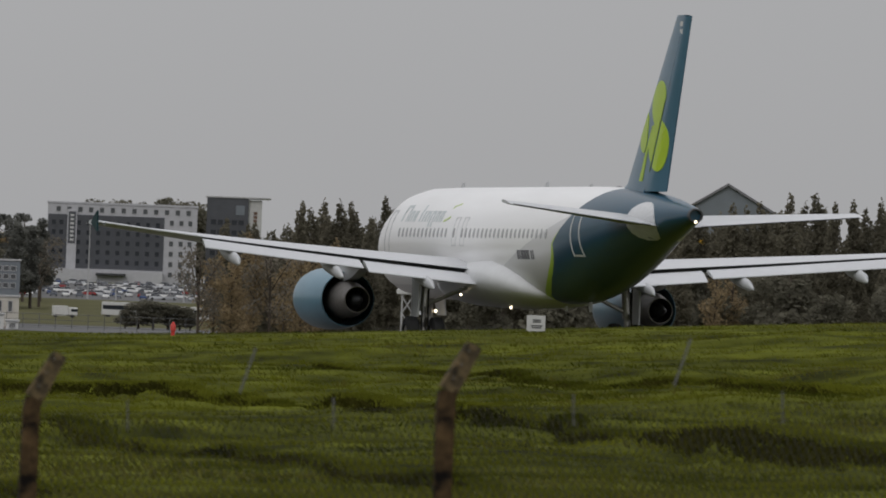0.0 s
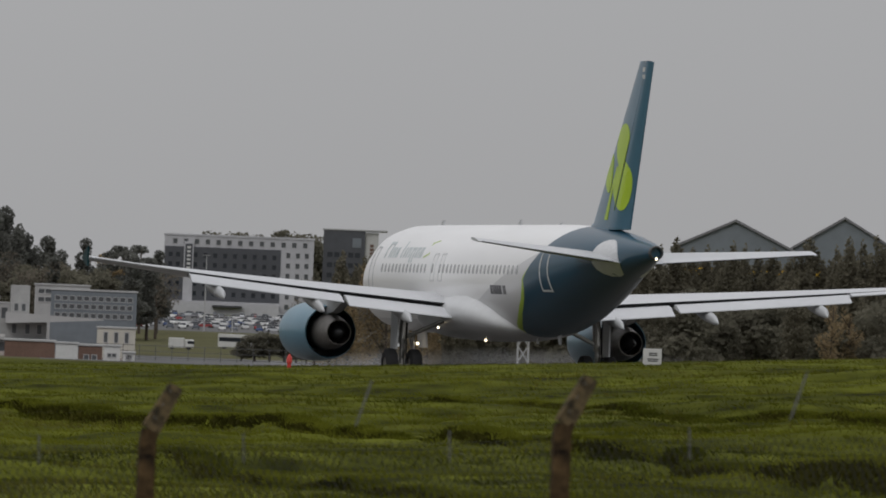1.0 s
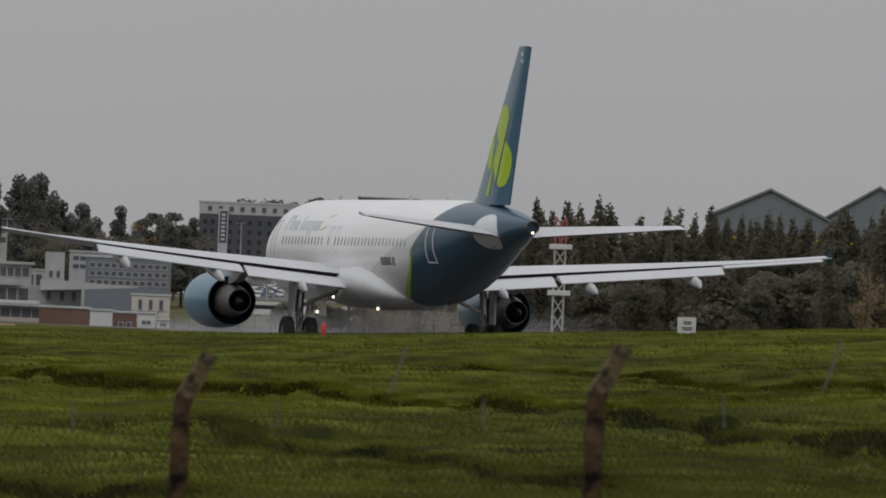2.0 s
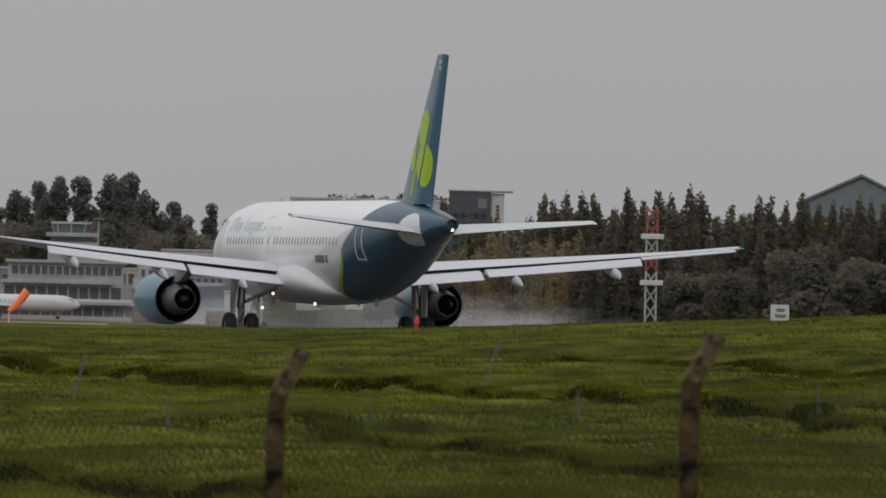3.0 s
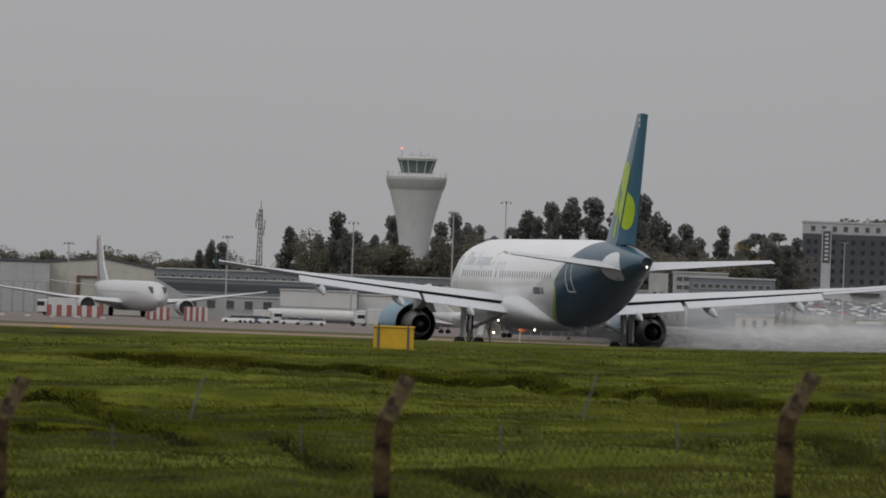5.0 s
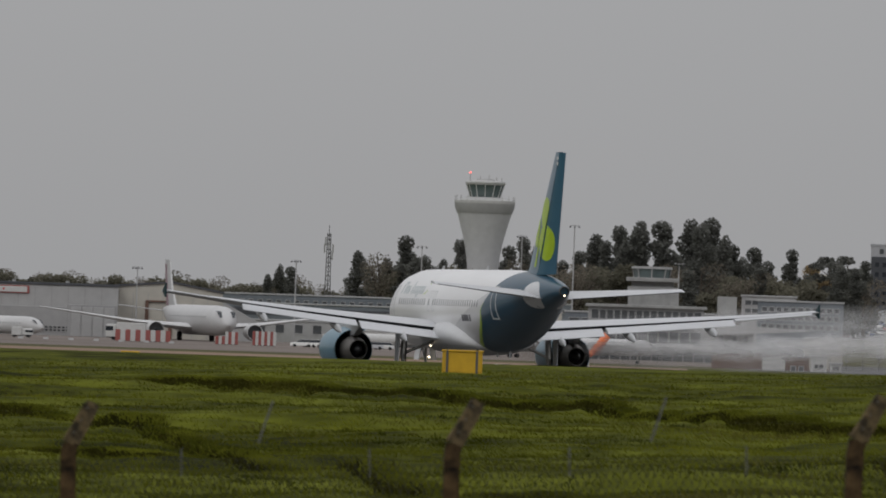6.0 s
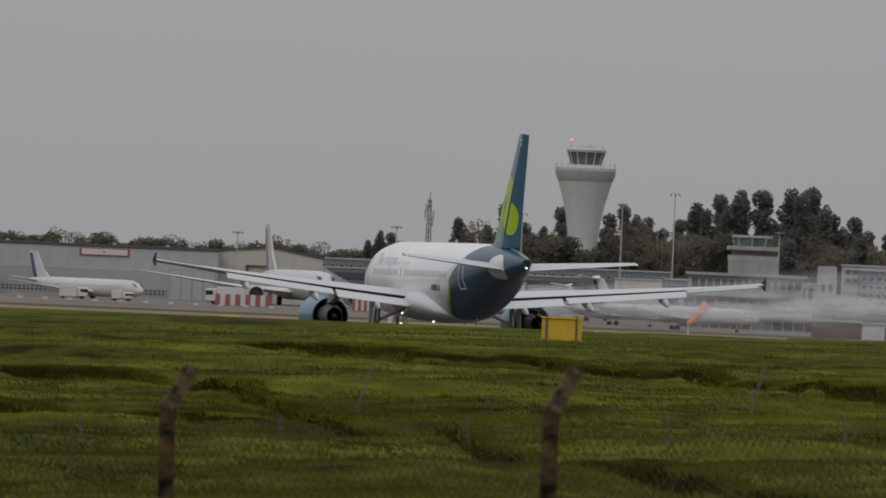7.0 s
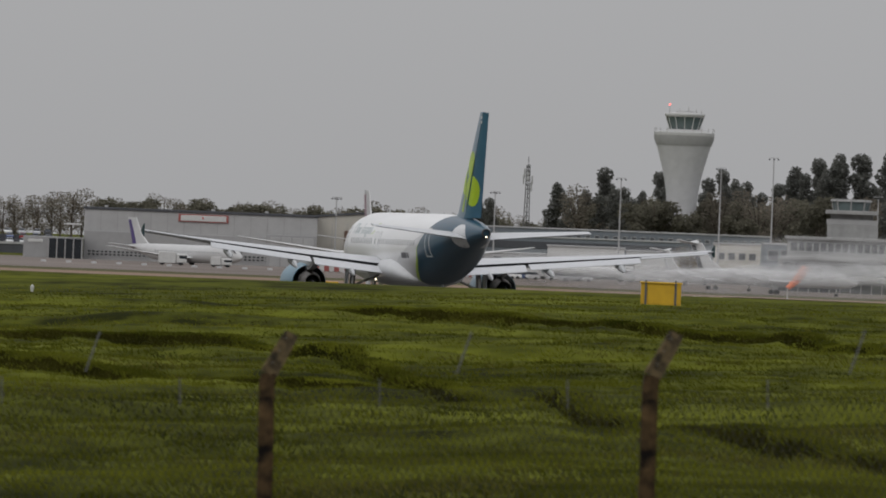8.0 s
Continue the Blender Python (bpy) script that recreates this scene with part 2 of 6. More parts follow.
def box(bm, c, s, bevel=0.0, rot=None):
    """A box of size s about c, with its edges broken by bevel."""
    r = bmesh.ops.create_cube(bm, size=1.0)
    m = Matrix.Translation(c) @ (rot or Matrix()) @ Matrix.Diagonal((*s, 1))
    bmesh.ops.transform(bm, matrix=m, verts=r["verts"])
    if bevel:
        edges = {e for v in r["verts"] for e in v.link_edges}
        bmesh.ops.bevel(bm, geom=list(edges), offset=bevel, segments=1, affect="EDGES")
    return bm


def tube(bm, p0, p1, r0, r1=None, n=10):
    """A round bar from p0 to p1."""
    p0, p1 = Vector(p0), Vector(p1)
    d = p1 - p0
    q = d.to_track_quat("Z", "Y").to_matrix().to_4x4()
    bmesh.ops.create_cone(bm, cap_ends=True, segments=n, radius1=r0, radius2=r0 if r1 is None else r1, depth=d.length,
                          matrix=Matrix.Translation((p0 + p1) / 2) @ q)
    return bm


def loft(bm, rings, cap=True):
    """Skin through rings of points with equal counts."""
    rows = [[bm.verts.new(p) for p in r] for r in rings]
    k = len(rows[0])
    for a, b in zip(rows, rows[1:]):
        for i in range(k):
            bm.faces.new((a[i], a[(i + 1) % k], b[(i + 1) % k], b[i]))
    if cap:
        for r in (rows[0], rows[-1]):
            bm.faces.new(r)
    return bm


def ring_y(y, zc, rx, rz, xc=0.0, n=36):
    return [(xc + rx * math.sin(2 * math.pi * i / n), y, zc + rz * math.cos(2 * math.pi * i / n)) for i in range(n)]


def ring_z(z, r, n=32, x=0.0, y=0.0):
    return [(x + r * math.sin(2 * math.pi * i / n), y + r * math.cos(2 * math.pi * i / n), z) for i in range(n)]


def B(bearing, distance):
    """Place on the plan from the bearing (degrees to the left of north) and the distance to the tripod."""
    return -distance * math.sin(radians(bearing)), distance * math.cos(radians(bearing))


# ---- the lie of the land ----
CREST_B = (-8.1, -6.7, -5.1, -3.65, -2.1, -0.7, 1.1, 2.9, 4.1, 5.0)
CREST_E = (-0.078, -0.150, -0.238, -0.312, -0.376, -0.400, -0.405, -0.447, -0.475, -0.510)
FAR_D = (520.0, 1000.0, 1400.0, 1750.0, 1950.0, 2150.0, 2400.0, 2700.0, 4900.0)
FAR_Z = (-2.2, -3.5, -5.0, -5.0, -3.8, -1.2, 3.2, 4.0, 4.0)
CREST_D = 272.0
# Low ragged banks across the slope, each a run of (bearing, distance), and how high their face stands.
BANKS = (
    (((-9.3, 122), (-7.49, 126.5), (-6.72, 129), (-6.07, 136.5), (-5.76, 146), (-5.07, 154), (-4.06, 165), (-3.45, 173.5), (-2.5, 180), (-1.71, 184.5),
      (-0.94, 196), (0.09, 210), (0.7, 222), (2.5, 232)), 0.46),
    (((-2.6, 102), (-1.1, 112.5), (-0.3, 120.5), (0.25, 126.5), (0.72, 131), (1.14, 140), (1.77, 148), (2.42, 174.5), (3.2, 190), (5.5, 200)), 0.40),
    (((-9.3, 157), (-7.47, 167.5), (-5.94, 183), (-5.4, 191), (-4.2, 205)), 0.28),
    (((2.2, 150), (3.4, 158), (4.35, 164), (5.6, 168)), 0.26),
    (((-5.6, 108), (-4.4, 117), (-3.2, 131), (-2.4, 140)), 0.20),
)
BANK_RUNS = [(np.array([q[0] for q in run]), np.array([q[1] for q in run]), h) for run, h in BANKS]
FURROWS = ((196.0, 2.2, 14.0, 4.2), (152.0, -4.5, 12.0, 3.2), (172.0, 1.0, 16.0, 2.2), (225.0, 2.5, 18.0, 3.6), (128.0, -3.0, 10.0, 2.2), (248.0, 0.5, 14.0, 2.6))


def runway_z(y):
    return 1.094 - 0.01506 * (min(max(y, 285.0), 515.0) - 300.0)


def bank_lips(b):
    """Distances of the bank lips on a bearing, with the height of each face there."""
    for i, (bs, ds, h) in enumerate(BANK_RUNS):
        if bs[0] < b < bs[-1]:
            lip = float(np.interp(b, bs, ds)) + 1.6 * noise.noise((b * 4.0, i * 9.1, 2.0)) + 0.7 * noise.noise((b * 15.0, i * 5.3, 6.0))
            ends = min(1.0, (b - bs[0]) / 0.5, (bs[-1] - b) / 0.5)
            yield lip, h * ends * max(0.15, 0.9 + 1.1 * noise.noise((b * 2.3, i * 3.7, 1.0)) + 0.6 * noise.noise((b * 9.0, i * 2.9, 8.0)))


def land(x, y):
    """Height of the ground: a meadow that climbs to a low crest, the runway dipping behind it, then the airfield."""
    d = math.hypot(x, y)
    b = math.degrees(math.atan2(-x, y))
    bc = min(max(b, -9.0), 6.0)
    near = 0.06 - 0.055 * bc * max(0.0, math.cos(radians(b))) * min(1.0, d / 40.0)
    top = 3.0 + CREST_D * math.tan(radians(float(np.interp(bc, CREST_B, CREST_E))))
    if d < 90:
        z = near
    elif d < CREST_D:
        u = (d - 90) / (CREST_D - 90)
        z = near + (top - near) * (u ** 0.9)
    elif d < 520:
        u = min((d - CREST_D) / 26.0, 1.0)
        u = u * u * (3 - 2 * u)
        z = top + (runway_z(y) - 0.04 - top) * u
    else:
        rise = min(max((-1.6 - bc) / 0.5, 0.0), 1.0)
        z = float(np.interp(d, FAR_D, FAR_Z)) * rise + float(np.interp(d, FAR_D[:4] + (4900.0,), FAR_Z[:4] + (-6.0,))) * (1 - rise)
    if 75 < d < CREST_D - 6 and -10 < b < 7:
        fade = min((d - 75) / 25, 1.0, (CREST_D - 6 - d) / 30)
        z += fade * (0.30 * noise.noise((x * 0.07, y * 0.13, 0)) + 0.18 * noise.noise((x * 0.22, y * 0.3, 3.0)) + 0.05 * noise.noise((x * 0.7, y * 0.8, 5.0)))
        for base, slant, wob, wide in FURROWS:
            z -= fade * 0.22 * max(0.0, 1 - abs(d - base - slant * b - wob * noise.noise((x * 0.045, base, 7))) / wide)
        for lip, h in bank_lips(b):
            if d < lip:
                u = min((lip - d) / 1.8, 1.0)
                z -= 0.6 * h * math.exp((d - lip) / 11.0) * u * u * (3 - 2 * u)
    return z


def ground_sheet():
    bears = sorted(set([-180 + 10 * i for i in range(17)] + [-14, -12, -10.5] + [round(-9.6 + 0.08 * i, 3) for i in range(206)]
                       + [7.5, 9, 12, 20] + [30 + 10 * i for i in range(16)]))
    bears = [b for b in bears if -180 <= b < 180]
    dists = [0.5, 4, 10, 20, 35, 50, 62, 75] + [80 + 0.6 * i for i in range(343)] + [287, 289, 291, 294, 297, 300, 305, 310, 320, 330, 340, 350, 360, 375, 390, 400, 420, 440, 460, 480, 500, 510, 519, 600, 750, 1000,
             1200, 1400, 1600, 1750, 1850, 1950, 2050, 2150, 2250, 2400, 2550, 2700, 3200, 4000, 4900]
    verts, faces = [], []
    for d in dists:
        for b in bears:
            x, y = B(b, d)
            verts.append((x, y, land(x, y)))
    k = len(bears)
    verts.append((0.0, 0.0, land(0.0, 0.01)))
    for j in range(k):
        faces.append((j, (j + 1) % k, len(verts) - 1))
    for i in range(len(dists) - 1):
        for j in range(k):
            a, c = i * k + j, i * k + (j + 1) % k
            faces.append((a, a + k, c + k, c))
    ob = new("ground", raw_mesh("ground", verts, faces, GROUND))
    ob.data.shade_smooth()
    tagged(ob, "rough green meadow rising to a low crest before the airfield", "ground", kind="structure")


ground_sheet()


def strip(name, b0, b1, d0, d1, lift, material, label, cat, steps=40, depth=8):
    """A paved patch laid on the land between two bearings and two distances."""
    verts, faces = [], []
    for i in range(depth + 1):
        d = d0 + (d1 - d0) * i / depth
        for j in range(steps + 1):
            x, y = B(b0 + (b1 - b0) * j / steps, d)
            verts.append((x, y, land(x, y) + lift))
    for i in range(depth):
        for j in range(steps):
            a = i * (steps + 1) + j
            faces.append((a, a + 1, a + steps + 2, a + steps + 1))
    ob = new(name, raw_mesh(name, verts, faces, material))
    return tagged(ob, label, cat, kind="structure")


def runway():
    verts, faces = [], []
    hd = radians(12.2)
    f, s = Vector((-math.sin(hd), math.cos(hd))), Vector((math.cos(hd), math.sin(hd)))
    mid = Vector((1.7, 415.0))
    n = 120
    for i in range(n + 1):
        for j in (-26, -9, 9, 26):
            p = mid + f * (-117 + 222 * i / n) + s * j
            verts.append((p.x, p.y, land(p.x, p.y) + 0.045))
    for i in range(n):
        for j in range(3):
            a = i * 4 + j
            faces.append((a, a + 1, a + 5, a + 4))
    tagged(new("runway", raw_mesh("runway", verts, faces, ASPHALT)), "damp grey-brown asphalt runway beyond the meadow crest", "runway", kind="structure")


runway()
strip("taxiway", -1.2, 6.0, 985, 1180, 0.05, APRON, "brown stained concrete taxiway across the airfield", "taxiway")
strip("apron", -2.2, 6.0, 1330, 1745, 0.06, mat("apron_grey", (0.19, 0.165, 0.15), 0.95, vary=0.25, fine=0.3, coarse=0.02, spec=0.02), "grey concrete apron before the hangars", "apron")
strip("airfield_turf", -10.0, 6.5, 545, 984, 0.03, FAR_TURF, "dull olive turf between runway and taxiway", "turf", 60, 10)
strip("airfield_turf", -2.2, 6.5, 1181, 1329, 0.03, FAR_TURF, "dull olive turf before the apron", "turf", 40, 6)
strip("service_yard", -4.2, -1.6, 1240, 1560, 0.04, YARD, "worn grey tarmac yard beside the terminal", "yard", 40, 8)
strip("hotel_bank", -4.4, -1.6, 1561, 2138, 0.03, FAR_TURF, "dull grass bank below the car park", "turf", 40, 16)
strip("car_park", -4.2, -1.7, 2140, 2385, 0.01, YARD, "grey tarmac car park before the hotel", "car park", 40, 16)

# ---- the airliner ----
# Aircraft space: x to its right, y forward, z up; the origin lies on the ground between the main wheels.
BODY = [  # station from the nose, belly, roof, half width
    (0.0, 3.18, 3.38, 0.10), (0.35, 2.78, 3.85, 0.52), (1.0, 2.42, 4.25, 0.90), (2.0, 2.10, 4.80, 1.30), (3.2, 1.93, 5.42, 1.64),
    (4.6, 1.84, 5.78, 1.86), (6.2, 1.80, 5.92, 1.97), (9.0, 1.80, 5.94, 1.975), (14.0, 1.80, 5.94, 1.975), (19.0, 1.80, 5.94, 1.975),
    (24.3, 1.80, 5.94, 1.975), (26.0, 1.93, 5.94, 1.95), (27.5, 2.20, 5.93, 1.88), (29.0, 2.57, 5.90, 1.75), (30.5, 2.98, 5.86, 1.57),
    (32.0, 3.38, 5.79, 1.34), (33.5, 3.77, 5.68, 1.08), (35.0, 4.12, 5.54, 0.79), (36.3, 4.41, 5.38, 0.53), (37.2, 4.60, 5.26, 0.36),
    (37.55, 4.68, 5.18, 0.27)]


FAIRING = mat("fairing_grey_paint", (0.56, 0.57, 0.58), 0.35, vary=0.08, fine=3, bump=0.02)


def st(s):
    return 17.7 - s


def foil(x, le, te, z, thick, twist=0.0):
    """A wing section at span x: points round the aerofoil from the trailing edge over the top and back."""
    c = le - te
    pts = []
    for u, h in ((1, 0.01), (0.75, 0.32), (0.45, 0.55), (0.2, 0.52), (0.06, 0.32), (0, 0), (0.06, -0.25), (0.2, -0.4), (0.45, -0.42), (0.75, -0.2), (1, -0.01)):
        pts.append((x, le - u * c, z + h * thick - u * twist))
    return pts


def plate(bm, pts, axis, t):
    """A flat outline thickened by t on both sides along axis."""
    a = Vector(axis) * t
    loft(bm, [[Vector(p) - a for p in pts], [Vector(p) + a for p in pts]])
    return bm


def lerp(a, b, u):
    return a + (b - a) * u


RUDDER, WINGS = [], []


def airliner():
    root = thing("airliner", 0, 0, 0, 0, "white twin-jet airliner with teal tail rolling along the runway", "aircraft")
    bm = bmesh.new()
    loft(bm, [ring_y(st(s), (lo + hi) / 2, w, (hi - lo) / 2) for s, lo, hi, w in BODY])
    fus = part("fuselage", bm, LIVERY, root, "white fuselage with grey belly and teal rear", True)
    # wing root fairing
    bm = bmesh.new()
    loft(bm, [ring_y(st(s), z, w, h, n=24) for s, z, w, h in ((10.2, 2.3, 0.7, 0.35), (11.5, 2.35, 1.6, 0.65), (13.5, 2.45, 2.12, 0.85),
              (16.0, 2.55, 2.32, 0.98), (18.0, 2.60, 2.38, 1.04), (19.6, 2.62, 2.36, 1.02), (21.2, 2.52, 2.20, 0.90), (22.4, 2.38, 1.95, 0.68), (23.3, 2.22, 1.5, 0.44), (23.7, 2.12, 1.0, 0.26))])
    part("belly_fairing", bm, FAIRING, root, "light grey belly fairing", True)
    # exhaust of the auxiliary unit
    bm = bmesh.new()
    loft(bm, [ring_y(st(37.5), 4.93, 0.275, 0.26, n=20), ring_y(st(37.72), 4.93, 0.25, 0.235, n=20), ring_y(st(37.72), 4.93, 0.20, 0.19, n=20),
              ring_y(st(37.3), 4.93, 0.18, 0.17, n=20)])
    part("exhaust_cone", bm, DARK_GREY, root, "dark tail exhaust", True)
    # engines, wings, tailplanes, both sides
    for side in (-1, 1):
        wing(root, side)
        engine(root, side)
        main_gear(root, side)
        tailplane(root, side)
    nose_gear(root)
    RUDDER.append(fin(root))
    cabin(root)
    for p, m, nm in (((0.0, st(37.70), 4.72), LAMP_WARM, "tail_light"), ((-0.8, st(18.5), 1.60), LAMP_WARM, "belly_light"), ((-2.25, st(17.0), 2.0), LAMP_WARM, "wing_root_light")):
        bm = bmesh.new()
        bmesh.ops.create_icosphere(bm, subdivisions=2, radius=0.05, matrix=Matrix.Translation(p))
        part(nm, bm, m, root)
    for s, h in ((8.5, 0.22), (19.5, 0.24), (25.0, 0.12)):
        bm = bmesh.new()
        plate(bm, [(0, st(s), 5.9), (0, st(s + 0.5), 5.9), (0, st(s + 0.5), 5.9 + h), (0, st(s + 0.3), 5.9 + h)], (1, 0, 0), 0.025)
        part("blade_antenna", bm, GREY_PAINT, root)
    for s in (22.5, 25.5):
        bm = bmesh.new()
        plate(bm, [(0, st(s), 1.85), (0, st(s + 0.4), 1.9), (0, st(s + 0.4), 1.55), (0, st(s + 0.25), 1.55)], (1, 0, 0), 0.03)
        part("belly_antenna", bm, GREY_PAINT, root)
    return root


def wing_at(u):
    """Leading edge, trailing edge, height and thickness of the wing at span x = u."""
    le = lerp(st(12.1), st(20.35), (u - 1.7) / 15.1)
    te = lerp(st(18.75), st(19.05), (u - 1.7) / 4.7) if u < 6.4 else lerp(st(19.05), st(21.85), (u - 6.4) / 10.4)
    z = 2.78 + (u - 1.7) * 0.0935 + 0.00012 * (u - 1.7) ** 2.6
    return le, te, z, lerp(0.95, 0.19, min((u - 1.7) / 13, 1))


def wing(root, side):
    spans = (1.7, 3.5, 5.0, 6.4, 8.5, 10.5, 12.6, 14.7, 16.8)
    bm = bmesh.new()
    rings = []
    for u in spans:
        le, te, z, th = wing_at(u)
        cut = 0.76
        r = []
        c = le - te
        for f, h in ((cut + 0.08, 0.12), (cut - 0.1, 0.34), (0.45, 0.55), (0.2, 0.52), (0.06, 0.32), (0, 0), (0.06, -0.25), (0.2, -0.4), (0.45, -0.42), (cut - 0.1, -0.3), (cut, -0.2), (cut, 0.06)):
            r.append((side * u, le - f * c, z + h * th))
        rings.append(r)
    loft(bm, rings)
    w = part("wing", bm, mat_wing, root, "light grey swept wing with flaps set for take-off", True)
    WINGS.append(w)
    # flaps in two panels, let down and separated from the wing by a dark slot; the aileron outboard
    for name, u0, u1, drop, slot in (("flap", 1.9, 6.3, 0.37, 0.075), ("flap", 6.5, 12.7, 0.28, 0.06), ("aileron", 12.75, 16.5, 0.06 * side, 0.03)):
        bm = bmesh.new()
        rings = []
        for k in range(5):
            u = lerp(u0, u1, k / 4)
            le, te, z, th = wing_at(u)
            c = le - te
            f0 = te + 0.22 * c - (0.06 * c if name == "flap" else 0)
            f1 = te - (0.05 * c if name == "flap" else 0)
            zz = z - slot
            rings.append([(side * u, f0, zz - 0.06), (side * u, f0 - 0.06, zz + 0.03), (side * u, lerp(f0, f1, 0.4), zz + 0.06 - drop * 0.3),
                          (side * u, f1, zz - drop + 0.015), (side * u, f1, zz - drop - 0.015), (side * u, lerp(f0, f1, 0.4), zz - 0.08 - drop * 0.35)])
        loft(bm, rings)
        part(name, bm, mat_wing, w, "", True)
    # dark grey strip behind the rear spar, the slot's shade put into its colour
    bm = bmesh.new()
    rings = []
    for u in (1.9, 6.4, 12.7):
        le, te, z, th = wing_at(u)
        c = le - te
        y = le - 0.765 * c
        rings.append([(side * u, y, z + 0.05 * th), (side * u, y - 0.05 * c, z + 0.06 * th), (side * u, y - 0.03 * c, z - 0.10), (side * u, y, z - 0.13)])
    loft(bm, rings)
    part("flap_slot_shade", bm, DARK_GREY, w, "dark strip painted as the shade in the flap slot")
    for u, ln in ((4.1, 2.6), (7.6, 2.9), (11.6, 2.3)):
        le, te, z, th = wing_at(u)
        bm = bmesh.new()
        x = side * u
        loft(bm, [ring_y(te + 1.9, z - 0.32, 0.03, 0.03, x, 12), ring_y(te + 1.1, z - 0.40, 0.15, 0.17, x, 12), ring_y(te + 0.1, z - 0.52, 0.17, 0.23, x, 12),
                  ring_y(te - 0.7, z - 0.66, 0.12, 0.18, x, 12), ring_y(te - ln * 0.42, z - 0.78, 0.02, 0.03, x, 12)])
        part("flap_track_fairing", bm, GREY_PAINT, w, "", True)
    # wing tip fence
    le, te, z, th = wing_at(16.8)
    x = side * 16.83
    bm = bmesh.new()
    plate(bm, [(x, le - 0.55, z), (x, te + 0.22, z + 0.34), (x, te - 0.02, z + 0.42), (x, te - 0.02, z), (x, te - 0.05, z - 0.30), (x, te + 0.12, z - 0.30)], (1, 0, 0), 0.03)
    part("wingtip_fence", bm, FENCE_TEAL, w, "dark teal wingtip fence")
    bm = bmesh.new()
    box(bm, (side * 16.75, te - 0.02, z + 0.02), (0.12, 0.08, 0.05), 0.01)
    part("navigation_light", bm, GREY_PAINT, w)


mat_wing = mat("wing_grey_paint", (0.50, 0.51, 0.53), 0.35, vary=0.06, fine=3, coarse=0.5, bump=0.02)


def engine(root, side):
    x, z = side * 5.70, 1.68
    bm = bmesh.new()
    prof = [(10.35, 0.93), (10.25, 0.99), (10.35, 1.03), (10.8, 1.09), (11.6, 1.12), (12.7, 1.11), (13.6, 1.06), (14.25, 0.99), (14.25, 0.96), (13.4, 0.96), (12.2, 0.94)]
    loft(bm, [ring_y(st(s), z, r, r, x, 40) for s, r in prof], cap=False)
    e = part("engine", bm, NACELLE_BLUE, root, "pale teal engine nacelle under the wing", True)
    bm = bmesh.new()
    loft(bm, [ring_y(st(s), z, r, r, x, 32) for s, r in ((12.3, 0.95), (12.35, 0.45), (12.4, 0.1))])
    part("fan_duct", bm, DARK_GREY, e, "dark fan duct")
    bm = bmesh.new()
    loft(bm, [ring_y(st(s), z, r, r, x, 32) for s, r in ((12.3, 0.62), (13.6, 0.70), (14.5, 0.66), (15.55, 0.47), (15.55, 0.44), (14.6, 0.47))], cap=False)
    part("core_nozzle", bm, HOT_METAL, e, "burnt metal core nozzle", True)
    bm = bmesh.new()
    loft(bm, [ring_y(st(s), z, r, r, x, 24) for s, r in ((14.6, 0.46), (14.65, 0.32), (15.2, 0.27), (15.9, 0.12), (16.1, 0.02))])
    part("exhaust_plug", bm, DARK_GREY, e, "", True)
    bm = bmesh.new()
    loft(bm, [ring_y(st(s), z, r, r, x, 40) for s, r in ((10.24, 1.0), (10.2, 0.985), (10.24, 0.96), (10.34, 0.935), (10.34, 1.03))], cap=False)
    part("intake_lip", bm, STEEL, e, "polished intake lip", True)
    bm = bmesh.new()
    plate(bm, [(x, st(10.9), 2.90), (x, st(12.2), 3.18), (x, st(14.2), 3.15), (x, st(16.6), 2.85), (x, st(15.2), 2.45), (x, st(13.9), 2.30), (x, st(12.4), 2.70)], (1, 0, 0), 0.17)
    part("pylon", bm, GREY_PAINT, e)
    bm = bmesh.new()
    plate(bm, [(x - side * 0.9, st(11.2), 2.6), (x - side * 0.9, st(12.4), 2.62), (x - side * 1.12, st(12.3), 2.98), (x - side * 1.12, st(11.8), 2.98)], (1, 0, 0.3), 0.015)
    part("nacelle_strake", bm, NACELLE_BLUE, e)


def wheel(parent, x, y, r, w):
    bm = bmesh.new()
    prof = [(-0.5, 0.45), (-0.5, 0.80), (-0.38, 0.96), (-0.15, 1.0), (0.15, 1.0), (0.38, 0.96), (0.5, 0.80), (0.5, 0.45)]
    loft(bm, [[(x + a * w, y + b * r * math.cos(t), r + b * r * math.sin(t)) for t in [2 * math.pi * i / 24 for i in range(24)]] for a, b in prof], cap=False)
    ty = part("tyre", bm, RUBBER, parent, "black rubber tyre", True)
    bm = bmesh.new()
    tube(bm, (x - 0.42 * w, y, r), (x + 0.42 * w, y, r), r * 0.47, n=18)
    part("rim", bm, STEEL, parent)
    return ty


